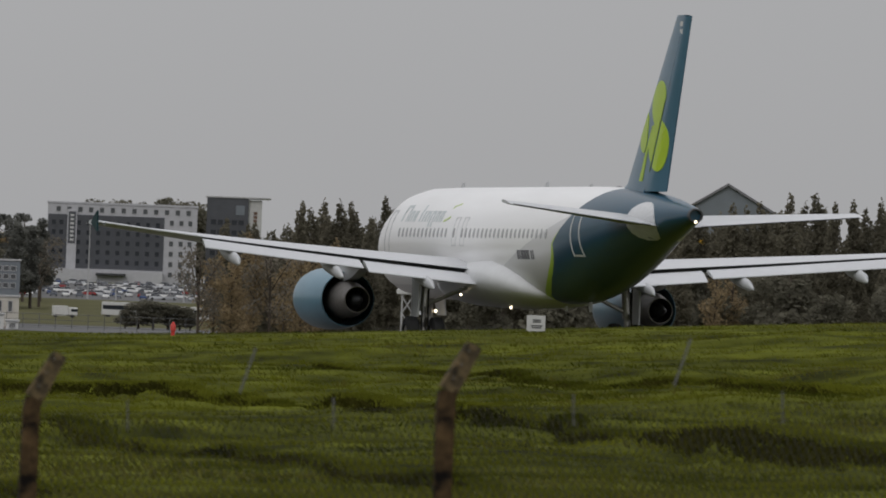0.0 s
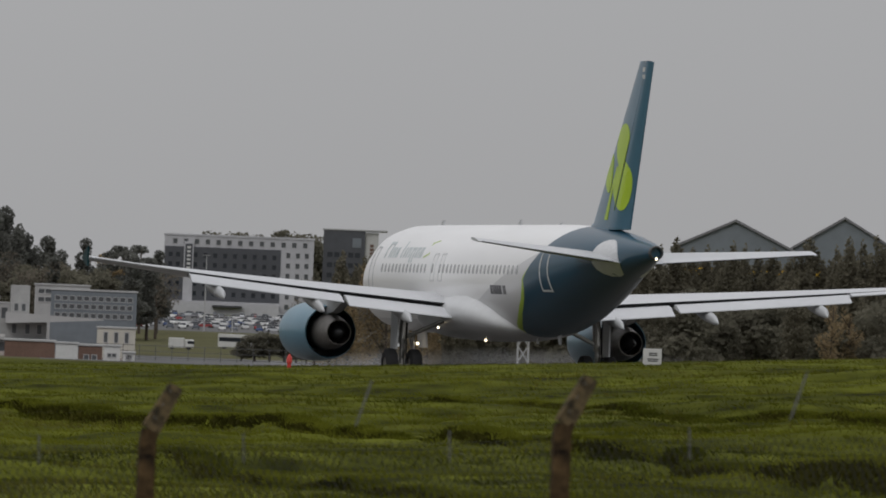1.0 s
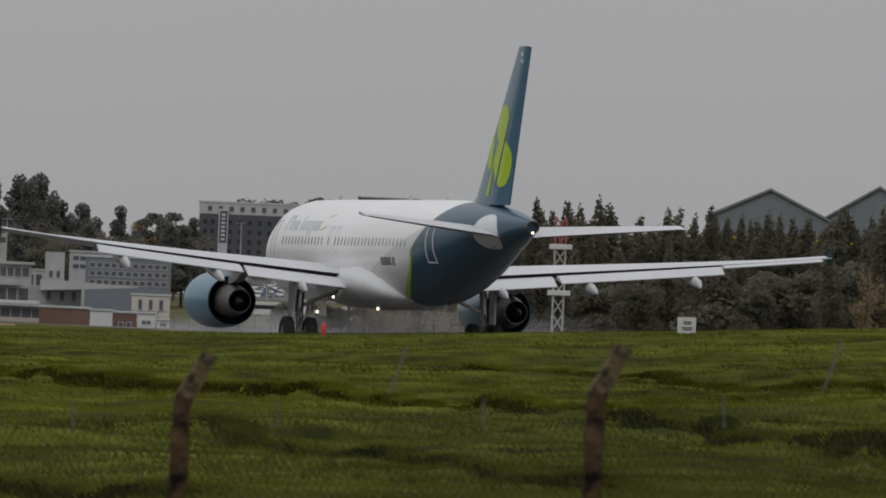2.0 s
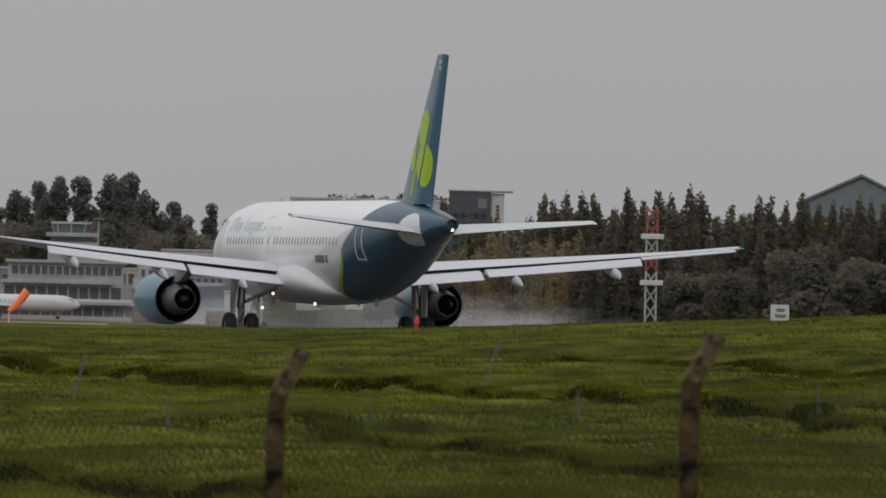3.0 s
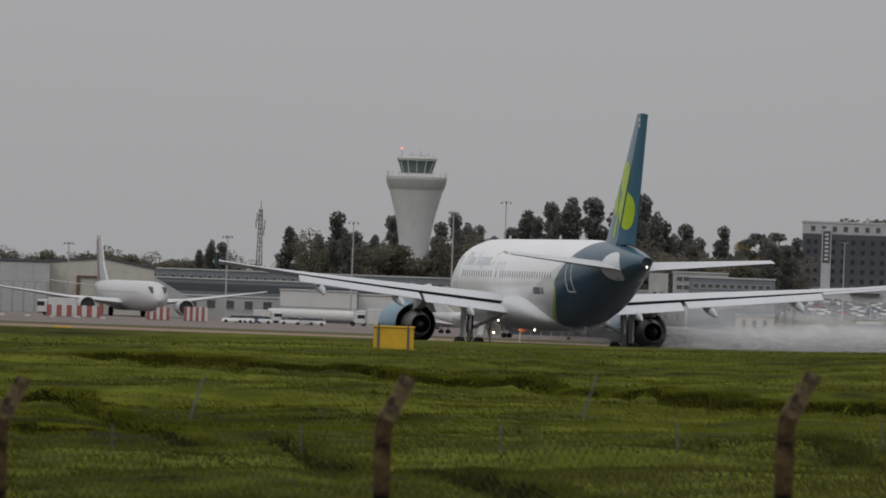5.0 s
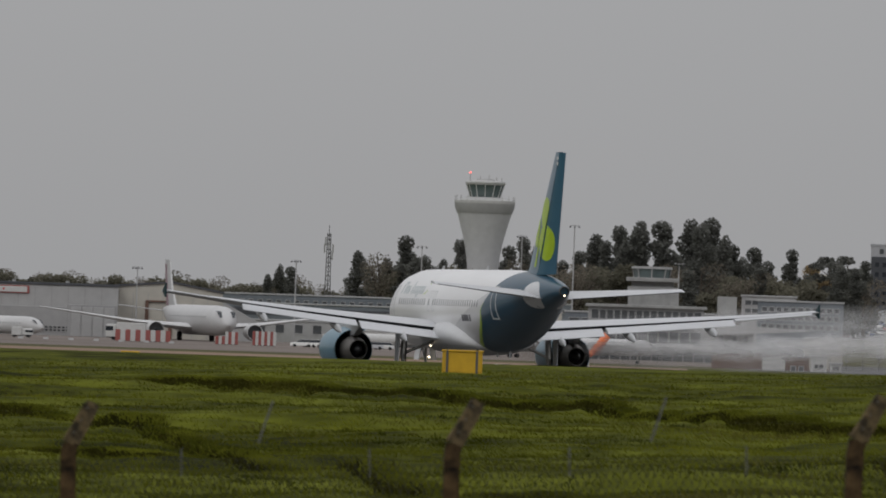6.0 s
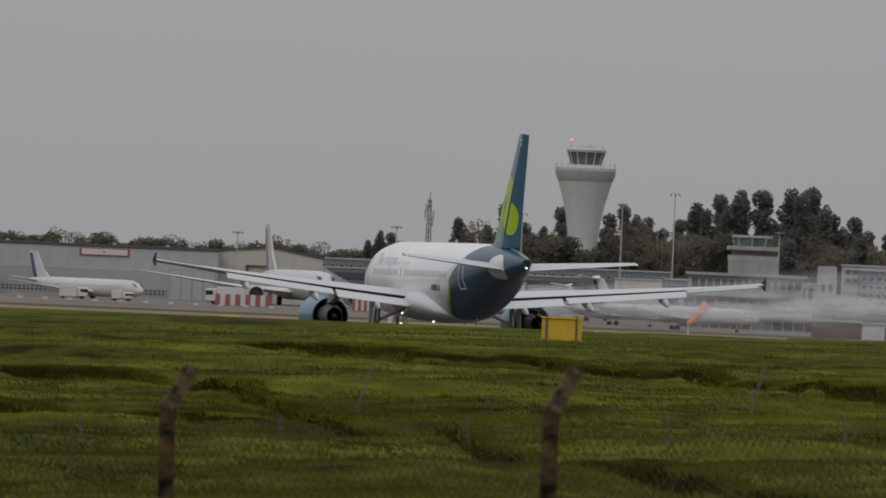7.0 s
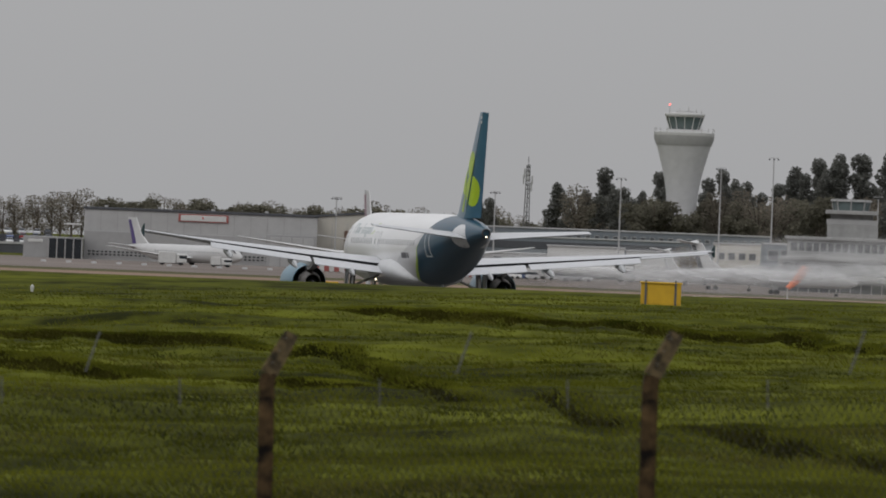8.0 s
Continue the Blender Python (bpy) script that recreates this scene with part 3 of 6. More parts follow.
def main_gear(root, side):
    x = side * 3.795
    g = part("main_gear", tube(bmesh.new(), (x, 0, 0.5), (x, 0.05, 1.6), 0.10, n=14), STEEL, root, "steel main landing gear leg with two wheels", True)
    for dx in (-0.465, 0.465):
        wheel(g, x + dx, 0, 0.585, 0.44)
    for nm, a, b, r in (("outer_cylinder", (x, 0.05, 1.35), (side * 3.7, 0.1, 2.75), 0.16), ("axle", (x - 0.45, 0, 0.585), (x + 0.45, 0, 0.585), 0.07),
                        ("side_stay", (x, 0.05, 1.55), (side * 2.0, 0.15, 2.35), 0.075), ("drag_link", (x, 0.0, 0.75), (x, -0.32, 1.15), 0.05),
                        ("drag_link", (x, -0.32, 1.15), (x, 0.0, 1.6), 0.05), ("brake_hose", (x + 0.13, -0.1, 0.6), (x + 0.13, -0.05, 2.4), 0.025)):
        part(nm, tube(bmesh.new(), a, b, r, n=10), STEEL if nm != "brake_hose" else RUBBER, g)
    bm = bmesh.new()
    xo = x + side * 0.30
    plate(bm, [(xo, 0.55, 2.65), (xo, -0.5, 2.65), (xo + side * 0.03, -0.42, 1.15), (xo + side * 0.03, 0.42, 1.15)], (1, 0, 0), 0.03)
    part("gear_door", bm, GREY_PAINT, g)


def nose_gear(root):
    y = st(5.07)
    g = part("nose_gear", tube(bmesh.new(), (0, y, 0.35), (0, y + 0.1, 1.95), 0.075, n=12), STEEL, root, "steel nose landing gear with two wheels", True)
    for dx in (-0.25, 0.25):
        wheel(g, dx, y, 0.38, 0.22)
    part("axle", tube(bmesh.new(), (-0.25, y, 0.38), (0.25, y, 0.38), 0.05), STEEL, g)
    part("drag_strut", tube(bmesh.new(), (0, y, 1.0), (0, y + 1.1, 1.95), 0.05), STEEL, g)
    for sx in (-1, 1):
        bm = bmesh.new()
        plate(bm, [(sx * 0.36, y - 0.5, 1.85), (sx * 0.36, y + 0.9, 1.85), (sx * 0.46, y + 0.8, 1.2), (sx * 0.46, y - 0.4, 1.2)], (1, 0, 0), 0.02)
        part("gear_door", bm, WHITE, g)
    bm = bmesh.new()
    bmesh.ops.create_icosphere(bm, subdivisions=2, radius=0.06, matrix=Matrix.Translation((0.16, y - 0.02, 1.35)))
    part("taxi_light", bm, LAMP_WARM, g)


def tailplane(root, side):
    bm = bmesh.new()
    rings = []
    for u in (0.3, 2.0, 4.2, 6.0, 6.225):
        f = (u - 0.3) / 5.925
        le, te = lerp(st(31.6), st(35.30), f), lerp(st(35.35), st(36.75), f)
        if u > 6.1:
            le -= 0.35
        rings.append(foil(side * u, le, te, 4.76 + u * 0.071, lerp(0.36, 0.12, f), lerp(0.26, 0.10, f)))
    loft(bm, rings)
    t = part("tailplane", bm, mat_wing, root, "light grey tailplane with elevator", True)
    # bare metal root plate round the tailplane joint
    bm = bmesh.new()
    pts = []
    for k in range(18):
        a = 2 * math.pi * k / 18
        pts.append((side * 1.0, st(34.35) + 1.0 * math.cos(a), 4.72 + 0.66 * math.sin(a)))
    rows = []
    for rad, off in ((1.0, -0.25), (1.0, 0.0), (0.75, 0.0), (0.5, 0.0), (0.25, 0.0), (0.03, 0.0)):
        row = []
        for p in pts:
            py, pz = lerp(st(34.35), p[1], rad), lerp(4.72, p[2], rad)
            s = 17.7 - py
            lo, hi, w = (float(np.interp(s, [q[0] for q in BODY], [q[k] for q in BODY])) for k in (1, 2, 3))
            v = max(-0.95, min(0.95, (pz - (lo + hi) / 2) / ((hi - lo) / 2)))
            row.append((side * (w * math.sqrt(1 - v * v) + 0.03 + off), py, pz))
        rows.append(row)
    loft(bm, rows)
    part("root_plate", bm, FAIRING, t, "bare grey plate at the tailplane root")
    bm = bmesh.new()
    rings = []
    for u in (0.9, 6.1):
        f = (u - 0.3) / 5.925
        te = lerp(st(35.35), st(36.75), f)
        zz = 4.76 + u * 0.071 - lerp(0.26, 0.10, f)
        rings.append([(side * u, te + 0.02, zz + 0.02), (side * u, te - 0.02, zz), (side * u, te + 0.02, zz - 0.02)])
    loft(bm, rings)
    part("elevator_edge", bm, DARK_GREY, t)


def fin(root):
    # leading edge, trailing edge by height
    def edge(z):
        f = (z - 5.6) / 6.1
        return lerp(st(29.6), st(34.85), f), lerp(st(34.2), st(36.45), f), lerp(0.28, 0.10, f)

    def half(f, w):
        g = f * 0.85 + 0.03
        return w * (4 * g * (1 - g)) ** 0.5 * (1 if f < 0.8 else lerp(1.0, 0.15, (f - 0.8) / 0.2))

    def slab(name, a, b, material, label, zs, parent):
        bm = bmesh.new()
        rings = []
        for z in zs:
            le, te, w = edge(z)
            if z < 6.0:
                le += (6.0 - z) * 2.2
            c = le - te
            r = []
            for f in (a, lerp(a, b, 0.12), lerp(a, b, 0.4), lerp(a, b, 0.7), b):
                r.append((half(f, w), le - f * c, z))
            r += [(-p[0], p[1], p[2]) for p in reversed(r)]
            rings.append(r)
        loft(bm, rings)
        return part(name, bm, material, parent, label, True)

    f = slab("fin", 0.0, 0.655, FIN_TEAL_SHEEN, "teal tail fin with lime leaf emblem", (5.3, 5.6, 6.0, 6.6, 8.0, 9.5, 11.0, 11.72), root)
    rud = slab("rudder", 0.668, 1.0, FIN_TEAL_SHEEN, "teal rudder", (5.75, 6.6, 8.0, 9.5, 11.0, 11.68), root)
    # lime leaves and a stem on both sides; the rear leaf runs over the rudder
    def leaf(side, cz, cu, lz, lu, tilt, f0, f1, parent):
        bm = bmesh.new()
        le, te, w = edge(cz)
        yc = le - cu * (le - te)
        ct, sn = math.cos(radians(tilt)), math.sin(radians(tilt))
        rows = []
        for rad in (1.0, 1.0, 0.75, 0.5, 0.25, 0.02):
            row = []
            for k in range(26):
                a = 2 * math.pi * k / 26
                dy, dz = rad * lu * math.sin(a) * (1 + 0.25 * math.cos(a)), rad * lz * math.cos(a)
                z = cz + dz * ct + dy * sn
                l2, t2, w2 = edge(z)
                fr = min(max((l2 - (yc + dy * ct - dz * sn)) / (l2 - t2), f0), f1)
                row.append((side * (half(fr, w2) + (0.02 if rows else -0.04)), l2 - fr * (l2 - t2), z))
            rows.append(row)
        loft(bm, rows)
        part("leaf_emblem", bm, LIME, parent, "lime green leaf shape")

    for side in (-1, 1):
        leaf(side, 8.70, 0.44, 0.82, 0.80, -10, 0.03, 0.645, f)
        leaf(side, 7.75, 0.15, 0.72, 0.55, -22, 0.02, 0.645, f)
        leaf(side, 7.30, 0.70, 0.88, 0.92, -8, 0.45, 0.645, f)
        leaf(side, 7.30, 0.70, 0.88, 0.92, -8, 0.69, 0.96, rud)
        bm = bmesh.new()
        for z0, z1, u0, u1, wd in ((7.2, 8.0, 0.43, 0.42, 0.025), (6.1, 7.2, 0.47, 0.43, 0.045)):
            pts = []
            for z, u, e in ((z0, u0, wd), (z1, u1, wd * 0.6), (z1, u1, -wd * 0.6), (z0, u0, -wd)):
                l2, t2, w2 = edge(z)
                pts.append((side * (w2 * 0.985 + 0.006), l2 - (u + e) * (l2 - t2), z))
            plate(bm, pts, (1, 0, 0), 0.012)
        part("leaf_emblem_stem", bm, LIME, f)
        bm = bmesh.new()
        le, te, w = edge(11.3)
        for k in range(2):
            box(bm, (side * (0.105), le - 0.62 * (le - te), 11.42 - 0.26 * k), (0.02, 0.30, 0.16))
        part("marking_bars", bm, OLD_WHITE, f)
    return rud


# tail teal lightened: the sky's sheen on fin and rudder is in the base colour
FIN_TEAL_SHEEN = mat("fin_teal_with_sheen", (0.046, 0.125, 0.190), 0.28, vary=0.10, fine=2, coarse=0.3, bump=0.02, coat=0.2)


def skin(s, z, side, out=0.0):
    lo, hi, w = (float(np.interp(s, [q[0] for q in BODY], [q[k] for q in BODY])) for k in (1, 2, 3))
    v = max(-0.99, min(0.99, (z - (lo + hi) / 2) / ((hi - lo) / 2)))
    return (side * (w * math.sqrt(1 - v * v) + out), st(s), z)


def patch(bm, outline, side, out=0.012):
    """A thin raised patch that lies on the fuselage skin: outline of (station, height)."""
    loft(bm, [[skin(s, z, side, -0.03) for s, z in outline], [skin(s, z, side, out) for s, z in outline]])
    return bm


def bar(bm, s0, s1, z0, z1, side, out=0.012):
    return patch(bm, [(s0, z0), (s1, z0), (s1, lerp(z0, z1, 0.5)), (s1, z1), (s0, z1), (s0, lerp(z0, z1, 0.5))], side, out)


def outline_frame(name, s0, s1, z0, z1, t, side, material, parent, label):
    bm = bmesh.new()
    for k in range(6):
        za, zb = lerp(z0, z1, k / 6), lerp(z0, z1, (k + 1) / 6)
        bar(bm, s0, s0 + t, za, zb, side)
        bar(bm, s1 - t, s1, za, zb, side)
    bar(bm, s0, s1, z0, z0 + t, side, 0.014)
    bar(bm, s0, s1, z1 - t, z1, side, 0.014)
    return part(name, bm, material, parent, label)


def cabin(root):
    for side in (-1, 1):
        win = None
        s = 7.2
        while s < 26.7:
            if not (13.9 < s < 14.4 or 15.0 < s < 15.4):
                if win is None:
                    bm = bmesh.new()
                    o = [(7.2 + 0.125 * math.cos(a), 4.22 + 0.18 * math.sin(a)) for a in [2 * math.pi * k / 10 for k in range(10)]]
                    patch(bm, o, side, 0.006)
                    win = mesh_of("cabin_window", bm, WIN_GREY)
                mo = part("cabin_window", win, None, root)
                k = 1.0
                w_here = skin(s, 4.22, side)[0] - skin(7.2, 4.22, side)[0]
                mo.matrix_basis = pose(w_here, -(s - 7.2), 0)
            s += 0.533
        outline_frame("rear_door", 28.85, 29.65, 3.45, 5.1, 0.07, side, OLD_WHITE, root, "teal door outlined in white")
        outline_frame("front_door", 5.0, 5.85, 3.15, 5.05, 0.05, side, GREY_PAINT, root, "white door with grey outline")
        for s0 in (14.5, 15.6):
            outline_frame("overwing_exit", s0, s0 + 0.55, 3.75, 4.8, 0.03, side, FAIRING, root, "overwing exit with grey outline")
        # airline title as plain strokes, with a lime leaf after it
        s = 7.0
        for k, (w, h0, h1) in enumerate(((0.75, 0, 1.0), (0.5, 0, 0.65), (0.35, 0, 0.65), (0.0, 0, 0), (0.25, 0, 1.0), (0.2, 0, 0.65), (0.5, 0, 0.65), (0.5, -0.3, 0.65), (0.45, 0, 0.65), (0.4, 0, 0.65))):
            if w:
                bm = bmesh.new()
                bar(bm, s, s + min(0.16, w), 4.62 + 0.62 * h0, 4.62 + 0.62 * h1, side)
                if w > 0.3:
                    bar(bm, s + w - 0.14, s + w, 4.62 + 0.62 * h0, 4.62 + 0.62 * h1, side)
                    bar(bm, s + 0.1, s + w - 0.1, 4.62 + 0.62 * h1 - 0.11, 4.62 + 0.62 * h1, side, 0.016)
                part("title_stroke", bm, mat_title, root, "grey-teal title stroke")
            s += w + 0.16 if w else 0.35
        bm = bmesh.new()
        patch(bm, [(s + 0.15, 4.60), (s + 0.8, 4.75), (s + 1.25, 5.30), (s + 0.55, 5.2)], side)
        part("title_leaf", bm, LIME, root, "small lime leaf")
        for s0, wd in ((23.0, 0.2), (23.3, 0.1), (23.5, 0.28), (23.85, 0.28), (24.2, 0.28), (24.7, 0.1), (24.9, 0.1)):
            part("registration_bar", bar(bmesh.new(), s0, s0 + wd, 3.32, 3.64, side), mat_mark, root, "dark marking bar")
        bm = bmesh.new()
        patch(bm, [(1.95, 4.05), (2.75, 4.05), (2.9, 4.75), (2.35, 4.65)], side, 0.01)
        part("cockpit_window", bm, GLASS_DARK, root)


mat_mark = mat("marking_grey", (0.10, 0.10, 0.11), 0.5)
mat_title = mat("title_grey_teal", (0.50, 0.54, 0.55), 0.5, vary=0.1)
plane = airliner()


# ---- meadow, fence and small airfield things ----


def furrow(x, y):
    """How deep a spot lies in one of the old furrows across the slope: 0 to 1."""
    d = math.hypot(x, y)
    b = math.degrees(math.atan2(-x, y))
    best = 0.0
    for base, slant, wob, wide in FURROWS:
        best = max(best, 0.7 * (1 - abs(d - base - slant * b - wob * noise.noise((x * 0.045, base, 7))) / wide))
    return best


def bank_face(x, y):
    """1 on and just before the face of a bank, 2 on the overhanging sward of its lip, else 0."""
    d = math.hypot(x, y)
    for lip, h in bank_lips(math.degrees(math.atan2(-x, y))):
        if h > 0.04:
            if -1.1 < d - lip < 0.05:
                return 1
            if 0.05 <= d - lip < 1.2:
                return 2
    return 0


def meadow_grass():
    """Blades in tufts all over the slope that the camera looks along: green sward, rank grass whose dark colour holds
    the shade of furrows and banks, dry patches.
    """
    rng = np.random.default_rng(3)
    n = 125000
    d = np.exp(rng.uniform(math.log(86), math.log(279), n))
    b = rng.uniform(-9.2, 5.9, n)
    sets = {0: ([], []), 1: ([], []), 2: ([], [])}
    for i in range(n):
        x, y = B(b[i], d[i])
        z = land(x, y)
        patch_n = noise.noise((x * 0.10, y * 0.16, 1.5)) + 0.5 * noise.noise((x * 0.35, y * 0.45, 4.5))
        f = furrow(x, y)
        lush = 0.7 + 0.6 * max(0.0, 0.4 + patch_n)
        kind = 0
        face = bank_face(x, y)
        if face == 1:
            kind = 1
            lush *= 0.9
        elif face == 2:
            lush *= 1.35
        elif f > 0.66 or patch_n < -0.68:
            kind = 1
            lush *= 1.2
        elif patch_n > 0.42 and rng.random() < 0.6:
            kind = 2
        if d[i] > 252:
            lush *= 0.7
        verts, faces = sets[kind]
        for k in range(3):
            h = (0.03 + 0.055 * rng.random()) * lush
            ox, oy = rng.normal(0, 0.16, 2)
            w = 0.005 + 0.008 * rng.random()
            lx, ly = rng.normal(0, 0.8, 2) * h
            a = len(verts)
            verts += [(x + ox - w, y + oy, z - 0.02), (x + ox + w, y + oy, z - 0.02), (x + ox + lx + w * 0.6, y + oy + ly, z + h * 0.7), (x + ox + lx * 1.5, y + oy + ly * 1.5, z + h)]
            faces += [(a, a + 1, a + 2), (a, a + 2, a + 3)]
    # growth thick on the bank faces, their shade painted as dark colour; sward over the lips
    for i in range(15000):
        bear = rng.uniform(-9.2, 5.6)
        for lip, h in bank_lips(bear):
            if h < 0.05 or rng.random() > 0.35 + 1.6 * h:
                continue
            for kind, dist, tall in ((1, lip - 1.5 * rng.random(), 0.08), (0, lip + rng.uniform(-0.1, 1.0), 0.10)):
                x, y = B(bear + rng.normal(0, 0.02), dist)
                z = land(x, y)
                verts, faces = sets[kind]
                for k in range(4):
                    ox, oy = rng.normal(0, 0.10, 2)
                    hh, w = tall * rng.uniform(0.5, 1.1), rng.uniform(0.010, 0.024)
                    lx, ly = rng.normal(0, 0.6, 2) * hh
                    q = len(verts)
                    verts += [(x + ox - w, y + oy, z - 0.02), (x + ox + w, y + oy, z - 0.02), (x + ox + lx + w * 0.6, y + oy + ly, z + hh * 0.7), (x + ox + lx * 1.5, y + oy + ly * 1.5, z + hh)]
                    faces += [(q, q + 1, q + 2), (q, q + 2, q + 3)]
    # tussocks: domes of longer blades leaning outward
    for i in range(5200):
        dist, bear = math.exp(rng.uniform(math.log(88), math.log(268))), rng.uniform(-9.2, 5.9)
        x, y = B(bear, dist)
        if noise.noise((x * 0.12, y * 0.12, 11.0)) < -0.05:
            continue
        z = land(x, y)
        kind = (0, 0, 0, 0, 0, 0, 2)[int(rng.integers(7))]
        verts, faces = sets[kind]
        wide, tall = rng.uniform(0.12, 0.40), rng.uniform(0.05, 0.13)
        for k in range(16):
            a, r = rng.uniform(0, 6.283), wide * math.sqrt(rng.random())
            ox, oy = r * math.cos(a), r * math.sin(a)
            h = tall * (1.15 - 0.8 * (r / wide) ** 2) * rng.uniform(0.7, 1.2)
            w = rng.uniform(0.006, 0.014)
            q = len(verts)
            verts += [(x + ox - w, y + oy, z - 0.02), (x + ox + w, y + oy, z - 0.02), (x + ox * 1.25 + w * 0.6, y + oy * 1.25, z + h * 0.7), (x + ox * 1.5, y + oy * 1.5, z + h)]
            faces += [(q, q + 1, q + 2), (q, q + 2, q + 3)]
    for kind, name, m, label in ((0, "meadow_grass", GRASS, "rough tussocky green grass on the meadow slope"), (1, "rank_grass", RANK_SHADE_GRASS, "dark rank grass with bank and furrow shade in its colour"),
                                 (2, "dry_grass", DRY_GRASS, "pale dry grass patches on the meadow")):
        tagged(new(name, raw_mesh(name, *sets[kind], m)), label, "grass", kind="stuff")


meadow_grass()


def fence_at(bearing):
    return 64.6 + 0.95 * bearing


def top_at(bearing):
    return 3.0 + fence_at(bearing) * math.tan(radians(float(np.interp(bearing, (-8, -5.29, -2.47, 0.22, 2.80, 5.4), (-0.16, -0.315, -0.478, -0.606, -0.706, -0.80)))))


def fence_post(seed):
    """Concrete post with a cranked top that leans over to the right."""
    rnd = random.Random(seed)
    post = thing("fence_post", 0, 0, 0, 0, "weathered concrete fence post with cranked top and lichen", "fence post", "posts of the boundary fence")
    bm = bmesh.new()
    rings = []
    hw = 0.062
    for z, x, k in ((-0.35, 0, 1.05), (0.6, 0, 1.03), (1.3, 0.004, 1.0), (1.98, 0, 1.0), (2.07, 0.012, 1.0)):
        rings.append((z, x, k))
    pts = []
    for z, x, k in rings:
        r = []
        for i in range(12):
            a = 2 * math.pi * (i + 0.5) / 12
            c, s = math.cos(a), math.sin(a)
            m = hw * k / max(abs(c), abs(s)) * (0.93 + 0.1 * rnd.random())
            r.append((x + c * m, s * m, z + 0.01 * rnd.random()))
        pts.append(r)
    loft(bm, pts)
    part("shaft", bm, LICHEN, post)
    bm = bmesh.new()
    pts = []
    for u in (0, 0.3, 0.6, 0.9, 1.0):
        r = []
        for i in range(12):
            a = 2 * math.pi * (i + 0.5) / 12
            c, s = math.cos(a), math.sin(a)
            m = hw * (1.0 - 0.16 * u) / max(abs(c), abs(s)) * (0.93 + 0.1 * rnd.random()) * (0.9 if u == 1 else 1)
            r.append((0.012 + u * 0.175 + c * m, s * m, 2.07 + u * 0.33 - c * m * 0.45))
        pts.append(r)
    loft(bm, pts)
    part("cranked_arm", bm, CONCRETE, post, "pale lichened arm leaning outward")
    for k in range(3):
        bm = bmesh.new()
        tube(bm, (0.04 + 0.05 * k, -0.07, 2.16 + 0.1 * k), (0.04 + 0.05 * k, 0.07, 2.16 + 0.1 * k), 0.008, n=6)
        part("wire_staple", bm, WIRE, post)
    return post


MESH_WIRE = mat("dull_mesh_wire", (0.028, 0.028, 0.026), 0.7, 0.2, vary=0.3, fine=10)


def fence():
    posts = (-8.46, -5.29, -2.475, 0.218, 2.797, 5.30)
    for i, b in enumerate(posts):
        p = fence_post(i)
        x, y = B(b, fence_at(b))
        p.matrix_basis = pose(x - 0.17, y, top_at(b) - 2.41, 0, (-1.5, 0.5, 1.0, 0.0, -0.6, 0.4)[i], 4)
    for b in (-6.785, -3.85, -1.065, 1.59, 4.1):
        x, y = B(b, fence_at(b))
        z = top_at(b)
        arm = thing("fence_dropper", x, y, z, 0, "thin rusty grey steel dropper leaning over between posts", "fence dropper", "droppers of the boundary fence")
        bm = bmesh.new()
        tube(bm, (0, 0, 0), (-0.105, 0, -0.33), 0.008, n=6)
        part("upper_bar", bm, WIRE, arm)
    for b in (-7.416, -6.005, -4.385, -2.995, -1.615, -0.42, 0.93, 2.2, 3.55, 4.75):
        x, y = B(b, fence_at(b))
        z = top_at(b) - 0.37
        bm = bmesh.new()
        tube(bm, (x, y, z), (x + 0.01, y, z - 0.22), 0.007, n=6)
        tagged(new("fence_stay", mesh_of("fence_stay", bm, WIRE)), "short grey steel stay fixed to the fence mesh", "fence stay", "stays of the boundary fence")
    # chain-link mesh below the knee of the posts, with line wires
    link = bmesh.new()
    verts, faces = [], []
    x0, x1 = B(6.2, 64)[0], B(-9, 64)[0]

    def spot(x, drop):
        b = math.degrees(math.atan2(-x, 64.0))
        d = fence_at(b)
        px, py = B(b, d)
        return Vector((px, py, top_at(b) - drop))

    def wire(p, q, r):
        a = len(verts)
        for c in (p, q):
            verts.extend([(c[0] - r, c[1], c[2]), (c[0] + r * 0.7, c[1] - r, c[2] + r * 0.3), (c[0] + r * 0.7, c[1] + r, c[2] - r * 0.3)])
        faces.extend([(a, a + 1, a + 4, a + 3), (a + 1, a + 2, a + 5, a + 4), (a + 2, a, a + 3, a + 5)])

    step, top, low = 0.062, 0.46, 1.60
    x = x0 - 1.2
    while x < x1 + 1.2:
        for s in (-1, 1):
            wire(spot(x, top), spot(x + s * 0.5 * (low - top), low), 0.0030)
        x += step
    x = x0
    while x < x1:
        for drop, r in ((0.455, 0.006), (0.90, 0.003), (0.20, 0.002), (0.08, 0.002)):
            wire(spot(x, drop), spot(min(x + 1.0, x1), drop), r)
        x += 1.0
    link.free()
    tagged(new("chain_link_mesh", raw_mesh("chain_link_mesh", verts, faces, MESH_WIRE)), "dull galvanised chain-link mesh between the posts", "fence mesh", kind="stuff")


fence()


def crest_z(b, d):
    x, y = B(b, d)
    return x, y, land(x, y)


def board(bm, w, h, t, z):
    return box(bm, (0, 0, z), (w, t, h), 0.01)


